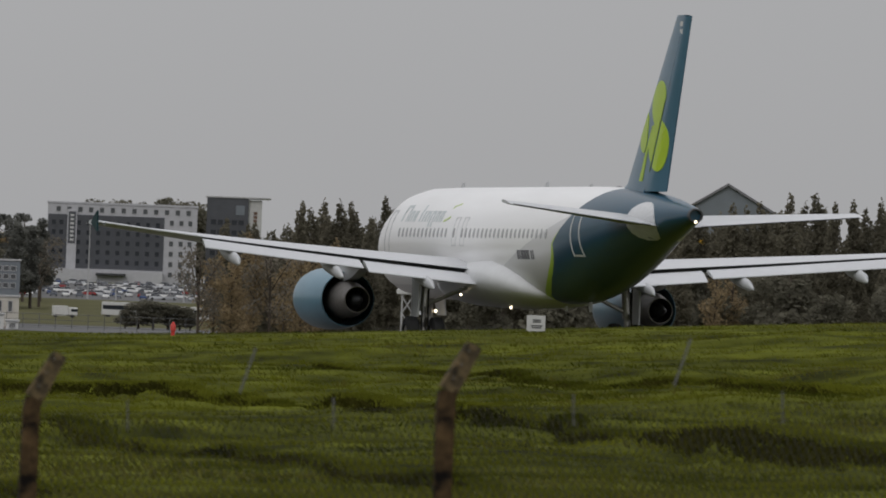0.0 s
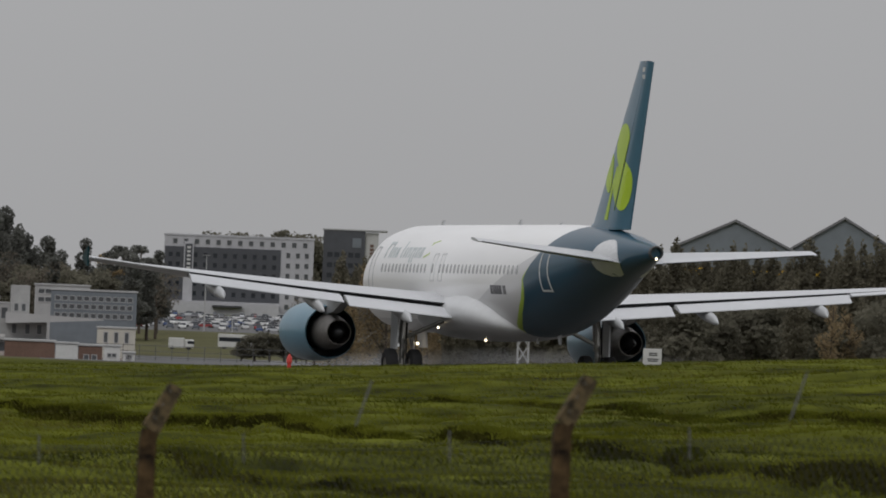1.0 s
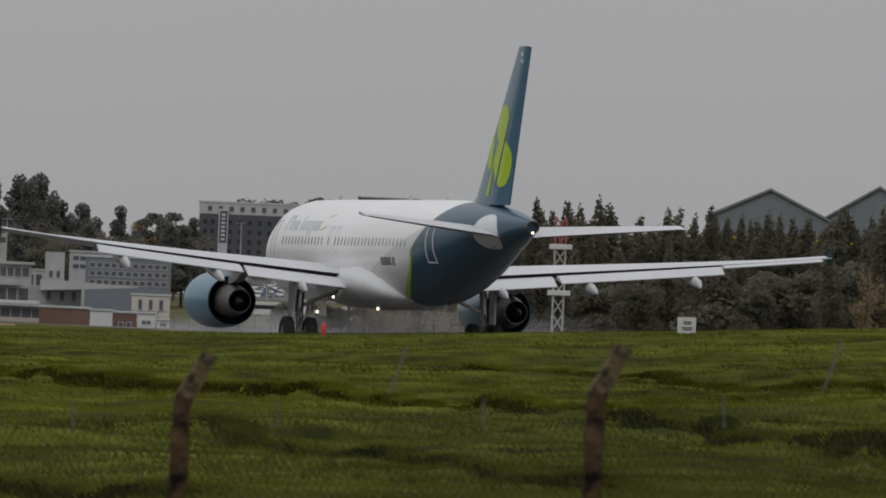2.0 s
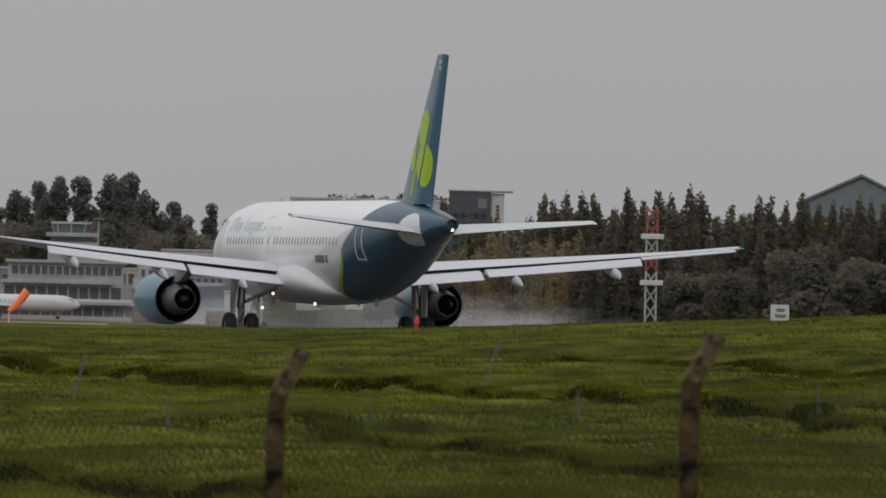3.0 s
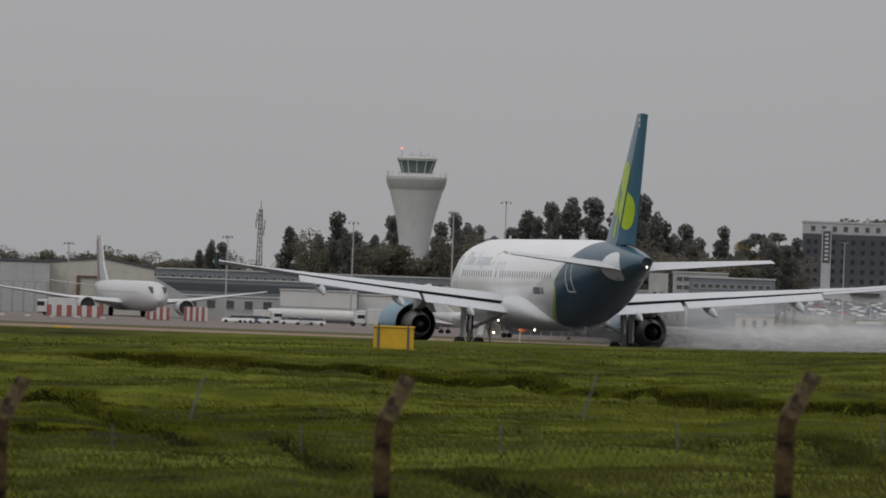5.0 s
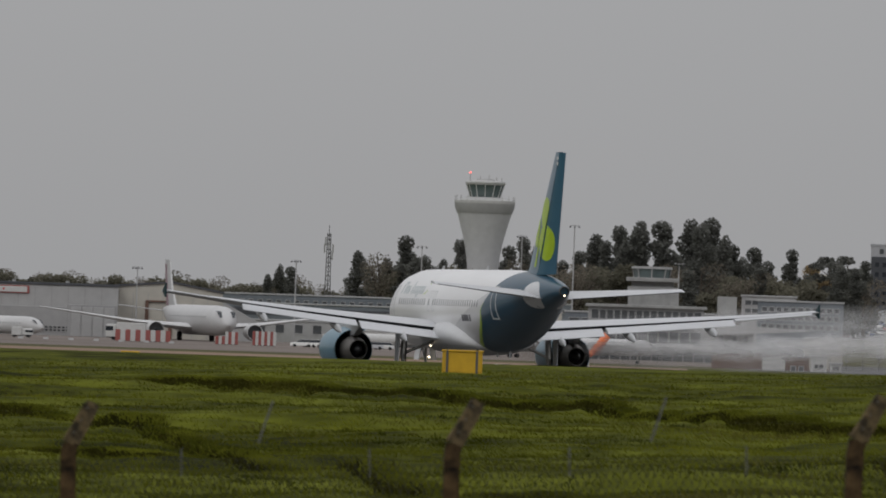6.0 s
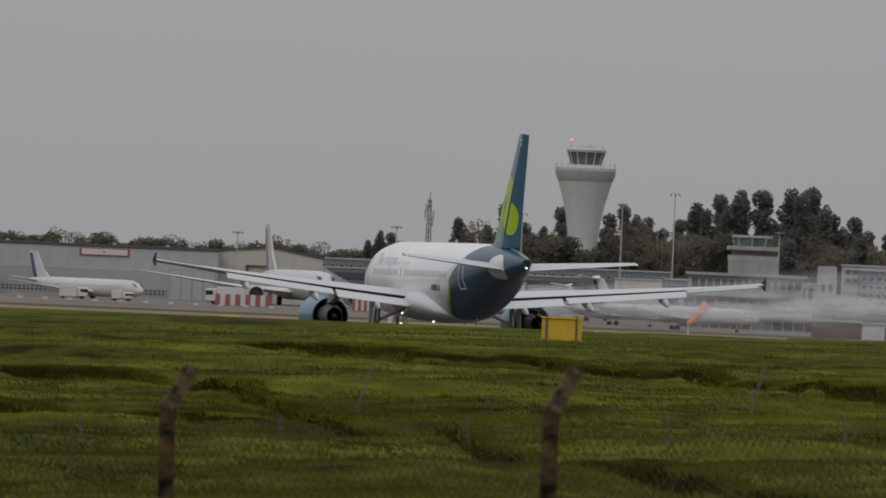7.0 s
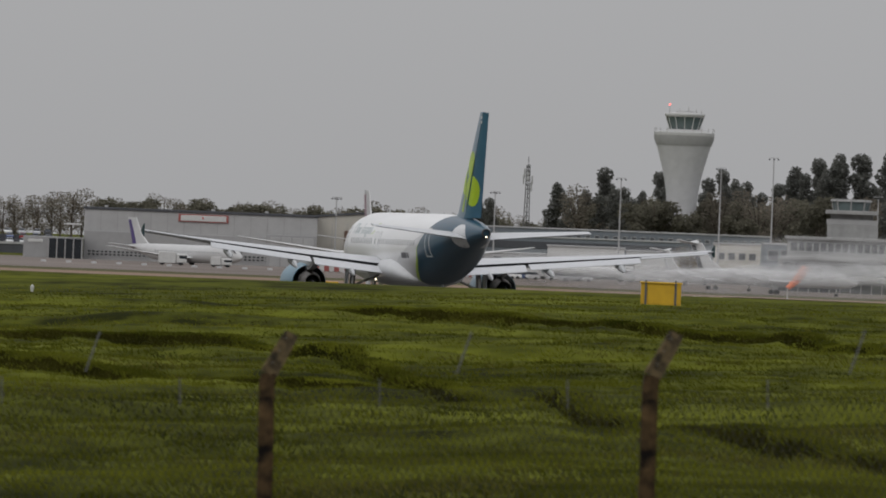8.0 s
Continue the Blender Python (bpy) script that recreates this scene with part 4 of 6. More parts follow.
def notice_board():
    x, y, z = crest_z(-5.735, 263)
    zt = 3 + 263 * math.tan(radians(-0.112))
    s = thing("notice_board", x, y, z, 0, "small white notice board with dark text bars on the grass", "sign")
    h = zt - z
    bm = bmesh.new()
    board(bm, 0.58, 0.50, 0.04, h - 0.25)
    part("panel", bm, OLD_WHITE, s)
    for dx in (-0.2, 0.2):
        part("leg", tube(bmesh.new(), (dx, 0.03, -0.2), (dx, 0.03, h - 0.05), 0.02), STEEL, s)
    for k, (w, dz) in enumerate(((0.26, 0.14), (0.26, 0.20), (0.36, 0.32), (0.30, 0.38))):
        bm = bmesh.new()
        box(bm, (0.02, -0.025, h - dz), (w, 0.006, 0.035))
        part("text_bar", bm, DARK_GREY, s)


notice_board()


def marker(b, d, material, h, r, label):
    x, y, z = crest_z(b, d)
    m = thing("runway_marker", x, y, z, 0, label, "marker")
    bm = bmesh.new()
    loft(bm, [ring_z(-0.1, r * 0.7, 14), ring_z(h * 0.35, r * 0.7, 14), ring_z(h * 0.4, r, 14), ring_z(h * 0.85, r, 14), ring_z(h, r * 0.5, 14)])
    part("body", bm, material, m, "", True)
    bm = bmesh.new()
    loft(bm, [ring_z(h * 0.98, r * 0.55, 12), ring_z(h * 1.1, r * 0.4, 12), ring_z(h * 1.14, r * 0.1, 12)])
    part("cap", bm, material, m, "", True)


marker(-3.285, 268, RED, 0.38, 0.085, "small red hydrant marker standing in the grass")
marker(4.569, 269, OLD_WHITE, 0.20, 0.06, "small white edge light on the runway side")
marker(3.307, 640, YELLOW, 0.9, 0.30, "small yellow taxiway light on the airfield")


def yellow_cabinet():
    x, y, z = crest_z(0.322, 262)
    h = 3 + 262 * math.tan(radians(-0.272)) - z
    c = thing("equipment_cabinet", x, y, z, 0, "yellow metal equipment cabinet on the grass crest", "cabinet")
    w = 1.28
    bm = bmesh.new()
    box(bm, (0, 0, h / 2 - 0.1), (w * 0.97, 0.7, h + 0.1), 0.02)
    part("body", bm, YELLOW, c)
    bm = bmesh.new()
    box(bm, (0, 0, h - 0.03), (w * 1.02, 0.78, 0.06), 0.015)
    part("lid", bm, YELLOW, c)
    for dx in (-0.47, 0.45):
        bm = bmesh.new()
        box(bm, (dx, -0.37, h / 2 - 0.05), (0.07, 0.06, h + 0.06), 0.01)
        part("upright", bm, WIRE, c, "grey steel upright")
        bm = bmesh.new()
        tube(bm, (dx, -0.37, h), (dx, -0.37, h + 0.06), 0.03)
        part("bolt", bm, DARK_GREY, c)
    bm = bmesh.new()
    box(bm, (w * 0.40, -0.36, h / 2), (0.17, 0.02, h * 0.9), 0.005)
    part("side_panel", bm, YELLOW, c)


yellow_cabinet()


def windsock():
    x, y, z = crest_z(-0.53, 1000)
    zl = 3 + 1000 * math.tan(radians(-0.285))
    w = thing("windsock", x, y, z, 0, "orange windsock blown up from its short mast", "windsock")
    part("mast", tube(bmesh.new(), (0, 0, 0), (0, 0, zl - z), 0.09), OLD_WHITE, w)
    bm = bmesh.new()
    rings = []
    for u, r in ((0, 0.28), (0.25, 0.38), (0.5, 0.45), (0.75, 0.5), (1.0, 0.52)):
        cx, cz = u * 2.1, zl - z + 0.1 + u * 2.5 - 0.25 * math.sin(u * 3.1)
        rings.append([(cx + r * math.cos(a) * 0.77, r * math.sin(a), cz - r * math.cos(a) * 0.64) for a in [2 * math.pi * i / 14 for i in range(14)]])
    loft(bm, rings)
    part("sock", bm, ORANGE, w, "", True)


windsock()


def ils_mast():
    b, d = -4.86, 720
    x, y, z = crest_z(b, d)
    H = 3 + d * math.tan(radians(0.53)) - z
    m = thing("antenna_mast", x, y, z, 0, "red and white lattice antenna mast with white crossarms", "mast")
    n = 9
    for k in range(n):
        z0, z1 = H * k / n, H * (k + 1) / n
        col = FADED_RED if k in (n - 1, n - 2, n - 4) else CLAD_GREY
        bm = bmesh.new()
        hw = 0.45
        for sx in (-1, 1):
            for sy in (-1, 1):
                tube(bm, (sx * hw, sy * hw, z0), (sx * hw, sy * hw, z1), 0.055, n=6)
        for sy in (-1, 1):
            tube(bm, (-hw, sy * hw, z0), (hw, sy * hw, z1), 0.035, n=5)
            tube(bm, (hw, sy * hw, z0), (-hw, sy * hw, z1), 0.035, n=5)
            tube(bm, (sy * hw, -hw, z0), (sy * hw, hw, z1), 0.035, n=5)
            tube(bm, (sy * hw, hw, z0), (sy * hw, -hw, z1), 0.035, n=5)
        part("lattice_section", bm, col, m)
    for e in (0.328, 0.016):
        zz = 3 + d * math.tan(radians(e)) - z
        bm = bmesh.new()
        box(bm, (0, -0.5, zz), (1.95, 0.35, 0.45), 0.05)
        part("crossarm", bm, OLD_WHITE, m)


ils_mast()

# ---- trees ----


def crown_mesh(name, blobs, count, size, material, seed):
    """Leaf clumps scattered through blobs (centre, radii): small tilted leaves, denser near the skin."""
    rng = np.random.default_rng(seed)
    vol = np.array([b[1][0] * b[1][1] * b[1][2] for b in blobs]) ** 0.67
    pick = rng.choice(len(blobs), count, p=vol / vol.sum())
    verts, faces = [], []
    for i in pick:
        c, r = blobs[i]
        v = rng.normal(size=3)
        v /= np.linalg.norm(v)
        u = rng.random() ** 0.33
        p = np.array(c) + v * u * np.array(r)
        s = size * (0.5 + rng.random())
        a, e = rng.normal(size=3), rng.normal(size=3)
        a /= np.linalg.norm(a)
        e -= a * e.dot(a)
        e /= np.linalg.norm(e)
        k = len(verts)
        verts += [tuple(p - a * s), tuple(p + e * s * 0.55 - a * s * 0.1), tuple(p + a * s), tuple(p - e * s * 0.6 + a * s * 0.2)]
        faces += [(k, k + 1, k + 2), (k, k + 2, k + 3)]
    return raw_mesh(name, verts, faces, material)


def make_tree(kind, seed, material, label, h=1.0):
    """One tree of unit kind, its foot at the origin; heights in metres are set by scale 1."""
    rnd = random.Random(seed)
    t = thing("tree", 0, 0, 0, 0, label, "tree", "")
    blobs, limbs = [], []
    if kind == "poplar":
        H = 17.0
        for k in range(16):
            u = k / 15
            r = 1.55 * math.sin(math.pi * (0.10 + 0.88 * u)) ** 0.7 * (0.8 + 0.4 * rnd.random()) + 0.15
            blobs.append(((rnd.uniform(-0.4, 0.4), rnd.uniform(-0.4, 0.4), 1.0 + u * (H - 1.2)), (r, r, 1.1)))
        limbs = [((0, 0, 2 + 3 * k), (rnd.uniform(-1, 1), rnd.uniform(-1, 1), 5.5 + 3 * k)) for k in range(4)]
        tr, count, size = 0.28, 5200, 0.21
    elif kind == "pine":
        H = 24.0
        for k in range(11):
            u = k / 10
            r = (3.5 - 1.9 * u) * (0.65 + 0.5 * rnd.random())
            a = rnd.uniform(0, 6.28)
            off = (1 - u) * 1.5 + 0.3
            blobs.append(((off * math.cos(a), off * math.sin(a), 6 + u * (H - 7.2)), (r, r, 1.5 + 0.5 * rnd.random())))
        for b in blobs:
            limbs.append(((0, 0, b[0][2] - 1.4), b[0]))
        tr, count, size = 0.42, 5600, 0.32
    elif kind == "open_pine":
        H = 17.0
        for k in range(7):
            a = rnd.uniform(0, 6.28)
            blobs.append(((2.6 * math.cos(a) * rnd.random(), 2.4 * math.sin(a), 9 + 1.1 * k), (1.9 * (0.6 + 0.5 * rnd.random()), 1.6, 0.85)))
        for b in blobs:
            limbs.append(((0, 0, b[0][2] - 2.0), b[0]))
        tr, count, size = 0.3, 1700, 0.28
    elif kind == "birch":
        H = 14.0
        for k in range(14):
            u = k / 13
            a, r = rnd.uniform(0, 6.28), 1.5 * math.sin(math.pi * (0.16 + 0.8 * u)) ** 0.8 * rnd.uniform(0.7, 1.2)
            blobs.append(((0.7 * math.cos(a), 0.7 * math.sin(a), 2.2 + u * (H - 3.0)), (r, r, 1.2)))
            limbs.append(((0, 0, 1.4 + u * (H - 4.0)), (1.3 * math.cos(a), 1.3 * math.sin(a), 3.4 + u * (H - 4.2))))
        tr, count, size = 0.17, 2100, 0.17
    elif kind == "bare":
        H = 11.0
        for k in range(9):
            a = rnd.uniform(0, 6.28)
            blobs.append(((1.8 * math.cos(a), 1.8 * math.sin(a), 4 + 0.8 * k), (1.5, 1.5, 1.3)))
            limbs.append(((0, 0, 2 + 0.6 * k), (2.6 * math.cos(a), 2.6 * math.sin(a), 5.5 + 0.75 * k)))
        tr, count, size = 0.22, 1500, 0.16
    else:
        H = 11.0
        for k in range(13):
            a, rr = rnd.uniform(0, 6.28), 2.6 * math.sqrt(rnd.random())
            z = rnd.uniform(2.6, 9.4)
            q = math.sqrt(max(0.15, 1 - ((z - 5.5) / 5.2) ** 2))
            blobs.append(((rr * q * math.cos(a), rr * q * math.sin(a), z), (1.7 * q, 1.7 * q, 1.5)))
        for b in blobs[:6]:
            limbs.append(((0, 0, 2.2), b[0]))
        tr, count, size = 0.25, 3600, 0.25
    bm = bmesh.new()
    tube(bm, (0, 0, -1.5), (0, 0, H * 0.45), tr, tr * 0.65, 8)
    tube(bm, (0, 0, H * 0.45), (0.15, 0, H * 0.92), tr * 0.65, 0.05, 8)
    for p, q in limbs:
        tube(bm, p, q, tr * 0.32, 0.03, 5)
    part("trunk", bm, BARK, t)
    part("crown", crown_mesh("crown", blobs, count, size, material, seed), None, t)
    return t, H


PROTO = {}
for kind, mt, lab, k in (("poplar", POPLAR, "tall slender dark green poplar in a row", 4), ("pine", PINE, "tall dark pine with layered crown", 4),
                         ("open_pine", PINE, "open-crowned dark pine with bare trunk", 2), ("round", HEDGE, "rounded dull green broadleaf tree", 3),
                         ("autumn", AUTUMN, "rust and gold autumn tree", 2), ("bare", BARE_TWIGS, "thin half-bare autumn tree", 3),
                         ("birch", AUTUMN, "slender gold and brown autumn birch", 3)):
    PROTO[kind] = [make_tree("round" if kind == "autumn" else kind, 10 * k + i, mt, lab) for i in range(k)]
USED = set()
TREES = random.Random(5)


def plant(kind, bearing, d, top_el, width=1.0, group=""):
    """Set a tree at a bearing and distance so that its top stands at an elevation."""
    i = TREES.randrange(len(PROTO[kind]))
    proto, H = PROTO[kind][i]
    x, y = B(bearing, d)
    z = land(x, y)
    h = 3 + d * math.tan(radians(top_el)) - z
    s = max(h, 1.0) / (H + 0.5)
    if (kind, i) in USED:
        ob = copy_thing(proto, pose(x, y, z, 0, 0, 0))
    else:
        USED.add((kind, i))
        ob = proto
    ob.matrix_basis = pose(x, y, z, 0, 0, TREES.uniform(0, 360)) @ Matrix.Diagonal((s * width, s * width, s, 1))
    if group:
        tagged(ob, group=group)
    return ob


# poplars beyond the runway
PB = (-3.9, -4.2, -4.6, -5.0, -5.6, -6.1, -6.6, -7.0, -7.4, -7.8, -8.2, -8.6, -9.2)
PE = (0.50, 0.58, 0.61, 0.64, 0.60, 0.60, 0.64, 0.69, 0.72, 0.75, 0.73, 0.71, 0.68)
b = -3.62
while b > -9.4:
    e = float(np.interp(-b, [-v for v in PB], PE)) + TREES.gauss(0, 0.035)
    plant("poplar", b, TREES.uniform(905, 960), e if TREES.random() > 0.25 else e - 0.10, TREES.uniform(0.8, 1.15), "poplars beyond the runway")
    if TREES.random() < 0.75:
        plant("poplar", b - 0.03, TREES.uniform(970, 1010), e - 0.09, 1.2, "poplars beyond the runway")
    b -= TREES.uniform(0.075, 0.12)
# lower scrub in front of them
b = -3.45
while b > -9.4:
    gold = b > -4.35 or -7.1 < b < -6.9
    kind = TREES.choice(("birch", "birch", "bare", "birch", "birch", "autumn") if gold else ("poplar", "round", "poplar", "round", "poplar"))
    e = TREES.uniform(0.22, 0.46) if gold else TREES.uniform(0.10, 0.40)
    plant(kind, b, TREES.uniform(830, 890), e, TREES.uniform(0.9, 1.5), "scrub trees beyond the runway")
    b -= TREES.uniform(0.07, 0.12)
# tall pines by the control tower
for b, e, k in ((0.86, 0.34, "pine"), (0.73, 0.485, "pine"), (0.60, 0.36, "pine"), (0.47, 0.34, "pine"), (0.35, 0.47, "pine"), (0.03, 0.44, "pine"), (-0.073, 0.50, "pine"),
                (-0.16, 0.44, "pine"), (-0.235, 0.43, "pine"), (-0.33, 0.36, "pine"), (-0.44, 0.42, "pine"), (-0.549, 0.55, "pine"), (-0.63, 0.5, "pine"),
                (-0.72, 0.60, "pine"), (-0.79, 0.55, "pine"), (-0.863, 0.65, "pine"), (-1.005, 0.64, "pine"), (-1.10, 0.42, "pine"), (-1.20, 0.675, "pine"), (-1.265, 0.63, "pine"),
                (-1.335, 0.68, "pine"), (-1.42, 0.56, "pine"), (-1.48, 0.50, "pine"), (-1.63, 0.485, "pine"), (-1.55, 0.42, "pine"), (-1.72, 0.40, "pine"), (-1.88, 0.485, "pine"),
                (-2.14, 0.48, "open_pine"), (-2.26, 0.49, "open_pine"), (-2.38, 0.42, "pine"), (1.57, 0.265, "pine"), (1.50, 0.25, "pine"), (1.66, 0.2, "pine")):
    plant(k, b, TREES.uniform(2030, 2090), e, TREES.uniform(0.95, 1.25) if k == "pine" else 1.1, "pines behind the control tower")
b = 1.05
while b > -2.45:
    plant(TREES.choice(("round", "round", "pine", "round", "bare")), b, TREES.uniform(1950, 2030), TREES.uniform(0.22, 0.40), 1.3, "trees behind the terminal")
    b -= TREES.uniform(0.055, 0.10)
# low tree line behind the hangars
b = 5.6
while b > 0.9:
    plant(TREES.choice(("bare", "bare", "round") if b > 3.9 else ("round", "round", "bare")), b, TREES.uniform(2250, 2400), 0.155 + 0.03 * math.sin(b * 9) + TREES.uniform(-0.025, 0.035), 1.3, "trees behind the hangars")
    b -= TREES.uniform(0.055, 0.10)
for b in (3.05, 3.10, 3.42, 2.72, 2.26, 2.20, 4.05):
    plant("round", b, 2230, 0.19, 1.3, "trees behind the hangars")
# trees on the hill behind the hotel
b = -2.72
while b > -3.45:
    plant("round", b, TREES.uniform(2560, 2620), 0.605 + TREES.uniform(-0.03, 0.03), 1.0, "trees behind the hotel")
    b -= 0.045
b = -2.0
while b > -4.6:
    plant(TREES.choice(("round", "autumn", "pine")), b, TREES.uniform(2650, 2750), 0.36 + TREES.uniform(-0.08, 0.06), 1.2, "trees behind the hotel")
    b -= 0.07
for b, e in ((-3.05, -0.11), (-3.15, -0.09), (-3.25, -0.1), (-3.33, -0.12), (-3.4, -0.15), (-2.96, -0.17)):
    plant("round", b, 1500, e, 2.2, "bushes at the airfield edge")
plant("bare", 0.17, 1560, -0.02, 1.3, "trees behind the terminal")
plant("autumn", 0.15, 1565, -0.03, 1.0, "trees behind the terminal")
for ps in PROTO.values():
    for i, (p, H) in enumerate(ps):
        if (next(k for k, v in PROTO.items() if v is ps), i) not in USED:
            for c in list(p.children):
                bpy.data.objects.remove(c)
            bpy.data.objects.remove(p)

# ---- buildings ----


class Site:
    """A building's own space: x along its front to the right, y away from the camera, z up; sized from bearings and elevations."""

    def __init__(self, name, b0, b1, d, depth, label, category="building", turn=0.0):
        self.d, self.b0, self.depth = d, b0, depth
        (x0, y0), (x1, y1) = B(b0, d), B(b1, d)
        self.w = math.hypot(x1 - x0, y1 - y0)
        self.rz = math.degrees(math.atan2(y1 - y0, x1 - x0)) + turn
        self.z = min(land(x0, y0), land(x1, y1))
        self.ob = thing(name, x0, y0, self.z, self.rz, label, category)

    def u(self, bearing):
        return self.d * math.sin(radians(self.b0 - bearing))

    def v(self, el):
        return 3 + self.d * math.tan(radians(el)) - self.z

    def block(self, name, x0, x1, z0, z1, y0, y1, material, label="", parent=None, bevel=0.05):
        bm = bmesh.new()
        box(bm, ((x0 + x1) / 2, (y0 + y1) / 2, (z0 + z1) / 2), (x1 - x0, y1 - y0, z1 - z0), bevel)
        return part(name, bm, material, parent or self.ob, label)

    def windows(self, parent, xs, zs, w, h, y=0.0, material=None, frame_mat=None):
        """Window units of a pane in a projecting frame, on a front at y."""
        bm = bmesh.new()
        t = 0.12
        for c, s in (((0, 0, h / 2), (w + t, 0.12, t)), ((0, 0, -h / 2), (w + t, 0.2, t)), ((-w / 2, 0, 0), (t, 0.12, h)), ((w / 2, 0, 0), (t, 0.12, h))):
            box(bm, c, s)
        fr = mesh_of("window", bm, frame_mat or CLAD_GREY)
        bm = bmesh.new()
        box(bm, (0, 0.05, 0), (w, 0.06, h))
        pn = mesh_of("pane", bm, material or PANE)
        for z in zs:
            for x in xs:
                f = part("window", fr, None, parent)
                f.matrix_basis = pose(x, y - 0.03, z)
                part("pane", pn, None, f)


def spread(a, b, n):
    return [lerp(a, b, (i + 0.5) / n) for i in range(n)]


def hotel():
    s = Site("hotel", -2.411, -3.422, 2400, 18, "white and charcoal seven-storey hotel block", "hotel")
    H = s.v(0.527)
    W = s.w
    wall = s.block("wall", 0, W, -3, H, 0, 18, HOTEL_WALL)
    dark = s.block("dark_facade", 0.2, s.u(-3.20), s.v(0.095), s.v(0.455), -0.25, 0.1, CLAD_DARK, "charcoal cladding panel")
    s.block("parapet", -0.2, W + 0.2, H, H + 0.6, -0.2, 18.2, HOTEL_WALL)
    col = s.block("sign_column", s.u(-2.545), s.u(-2.61), -1, s.v(0.49), -0.7, 0.1, HOTEL_WALL, "white sign column")
    s.block("sign_panel", s.u(-2.553), s.u(-2.602), s.v(0.26), s.v(0.475), -0.82, -0.68, CLAD_DARK, "dark upright sign", col)
    for k in range(7):
        z = lerp(s.v(0.285), s.v(0.45), k / 6)
        s.block("lettering_bar", s.u(-2.566), s.u(-2.590), z - 0.28, z + 0.28, -0.90, -0.80, OLD_WHITE, "", col, 0)
    s.windows(wall, spread(1.5, W - 1.0, 13), [s.v(0.49)], 1.3, 1.5)
    s.windows(wall, [s.u(-3.25), s.u(-3.315), s.u(-3.375)], [s.v(e) for e in (0.42, 0.35, 0.28, 0.21, 0.14, 0.07)], 1.2, 1.5)
    s.windows(dark, spread(7.5, s.u(-3.19), 9), [s.v(e) for e in (0.40, 0.335, 0.27, 0.205, 0.14)], 1.2, 1.4, -0.25, GLASS_DARK, CLAD_DARK)
    s.windows(dark, spread(0.8, 5.0, 2), [s.v(e) for e in (0.40, 0.335, 0.27, 0.205, 0.14)], 1.2, 1.4, -0.25, GLASS_DARK, CLAD_DARK)
    s.block("podium", -1, s.u(-3.2), -2, s.v(0.085), -4, 0, HOTEL_WALL)
    s.block("canopy", s.u(-2.75), s.u(-2.95), s.v(0.05), s.v(0.066), -6, -4, DARK_GREY)

    t = Site("office_block", -3.484, -3.856, 2440, 20, "charcoal office tower with a white end bay", "office building")
    H = t.v(0.604)
    w1 = t.u(-3.765)
    a = t.block("wall", 0, w1, -3, H, 0, 20, CLAD_DARK)
    e = t.block("end_bay", w1, t.w, -3, H - 0.4, 1, 19, RENDER_W, "white end bay")
    t.block("roof_slab", -0.3, t.w + 2.5, H, H + 0.45, -0.3, 20, CLAD_GREY)
    t.block("sign_panel", t.u(-3.68), t.u(-3.74), t.v(0.49), t.v(0.555), -0.15, 0.1, CLAD_BLUE, "blue-grey sign panel")
    t.windows(a, spread(1, w1 - 1, 5), [t.v(v) for v in (0.44, 0.37, 0.30, 0.23, 0.16)], 1.6, 1.5, 0, GLASS_DARK, CLAD_DARK)
    for k in range(4):
        z = t.v(0.42) + 1.1 * k
        t.block("lettering_bar", t.u(-3.80), t.u(-3.825), z, z + 0.8, 0.85, 1.05, BRICK_BR, "", e, 0)


hotel()


def gable_shed(b0, bp, b1, e_eave, e_peak, d, first):
    s = Site("gabled_shed", b0, b1, d, 60, "grey twin-slope shed with a yellow base band behind the poplars", "shed")
    xp = s.u(bp)
    ze, zp = s.v(e_eave), s.v(e_peak)
    bm = bmesh.new()
    loft(bm, [[(0, y, -2), (s.w, y, -2), (s.w, y, ze), (xp, y, zp), (0, y, ze)] for y in (0, 60)])
    part("wall", bm, CLAD_BLUE, s.ob)
    for (xa, za), (xb, zb) in (((-0.5, ze - 0.25), (xp, zp)), ((xp, zp), (s.w + 0.5, ze - 0.25))):
        bm = bmesh.new()
        loft(bm, [[(xa, y, za + 0.05), (xb, y, zb + 0.05), (xb, y, zb + 0.5), (xa, y, za + 0.5)] for y in (-0.6, 60.6)])
        part("roof_slope", bm, mat_roof, s.ob, "mid-grey sheet roof")
    s.block("base_band", 0.1, s.w - 0.1, s.v(0.40), s.v(0.45), -0.3, 0.0, YELLOW, "yellow band")


mat_roof = mat("grey_sheet_roof", (0.17, 0.17, 0.18), 0.6, vary=0.12, fine=0.5, coarse=0.06)
gable_shed(-5.85, -6.265, -6.66, 0.575, 0.765, 1500, True)
gable_shed(-6.66, -7.0, -7.36, 0.60, 0.81, 1500, False)


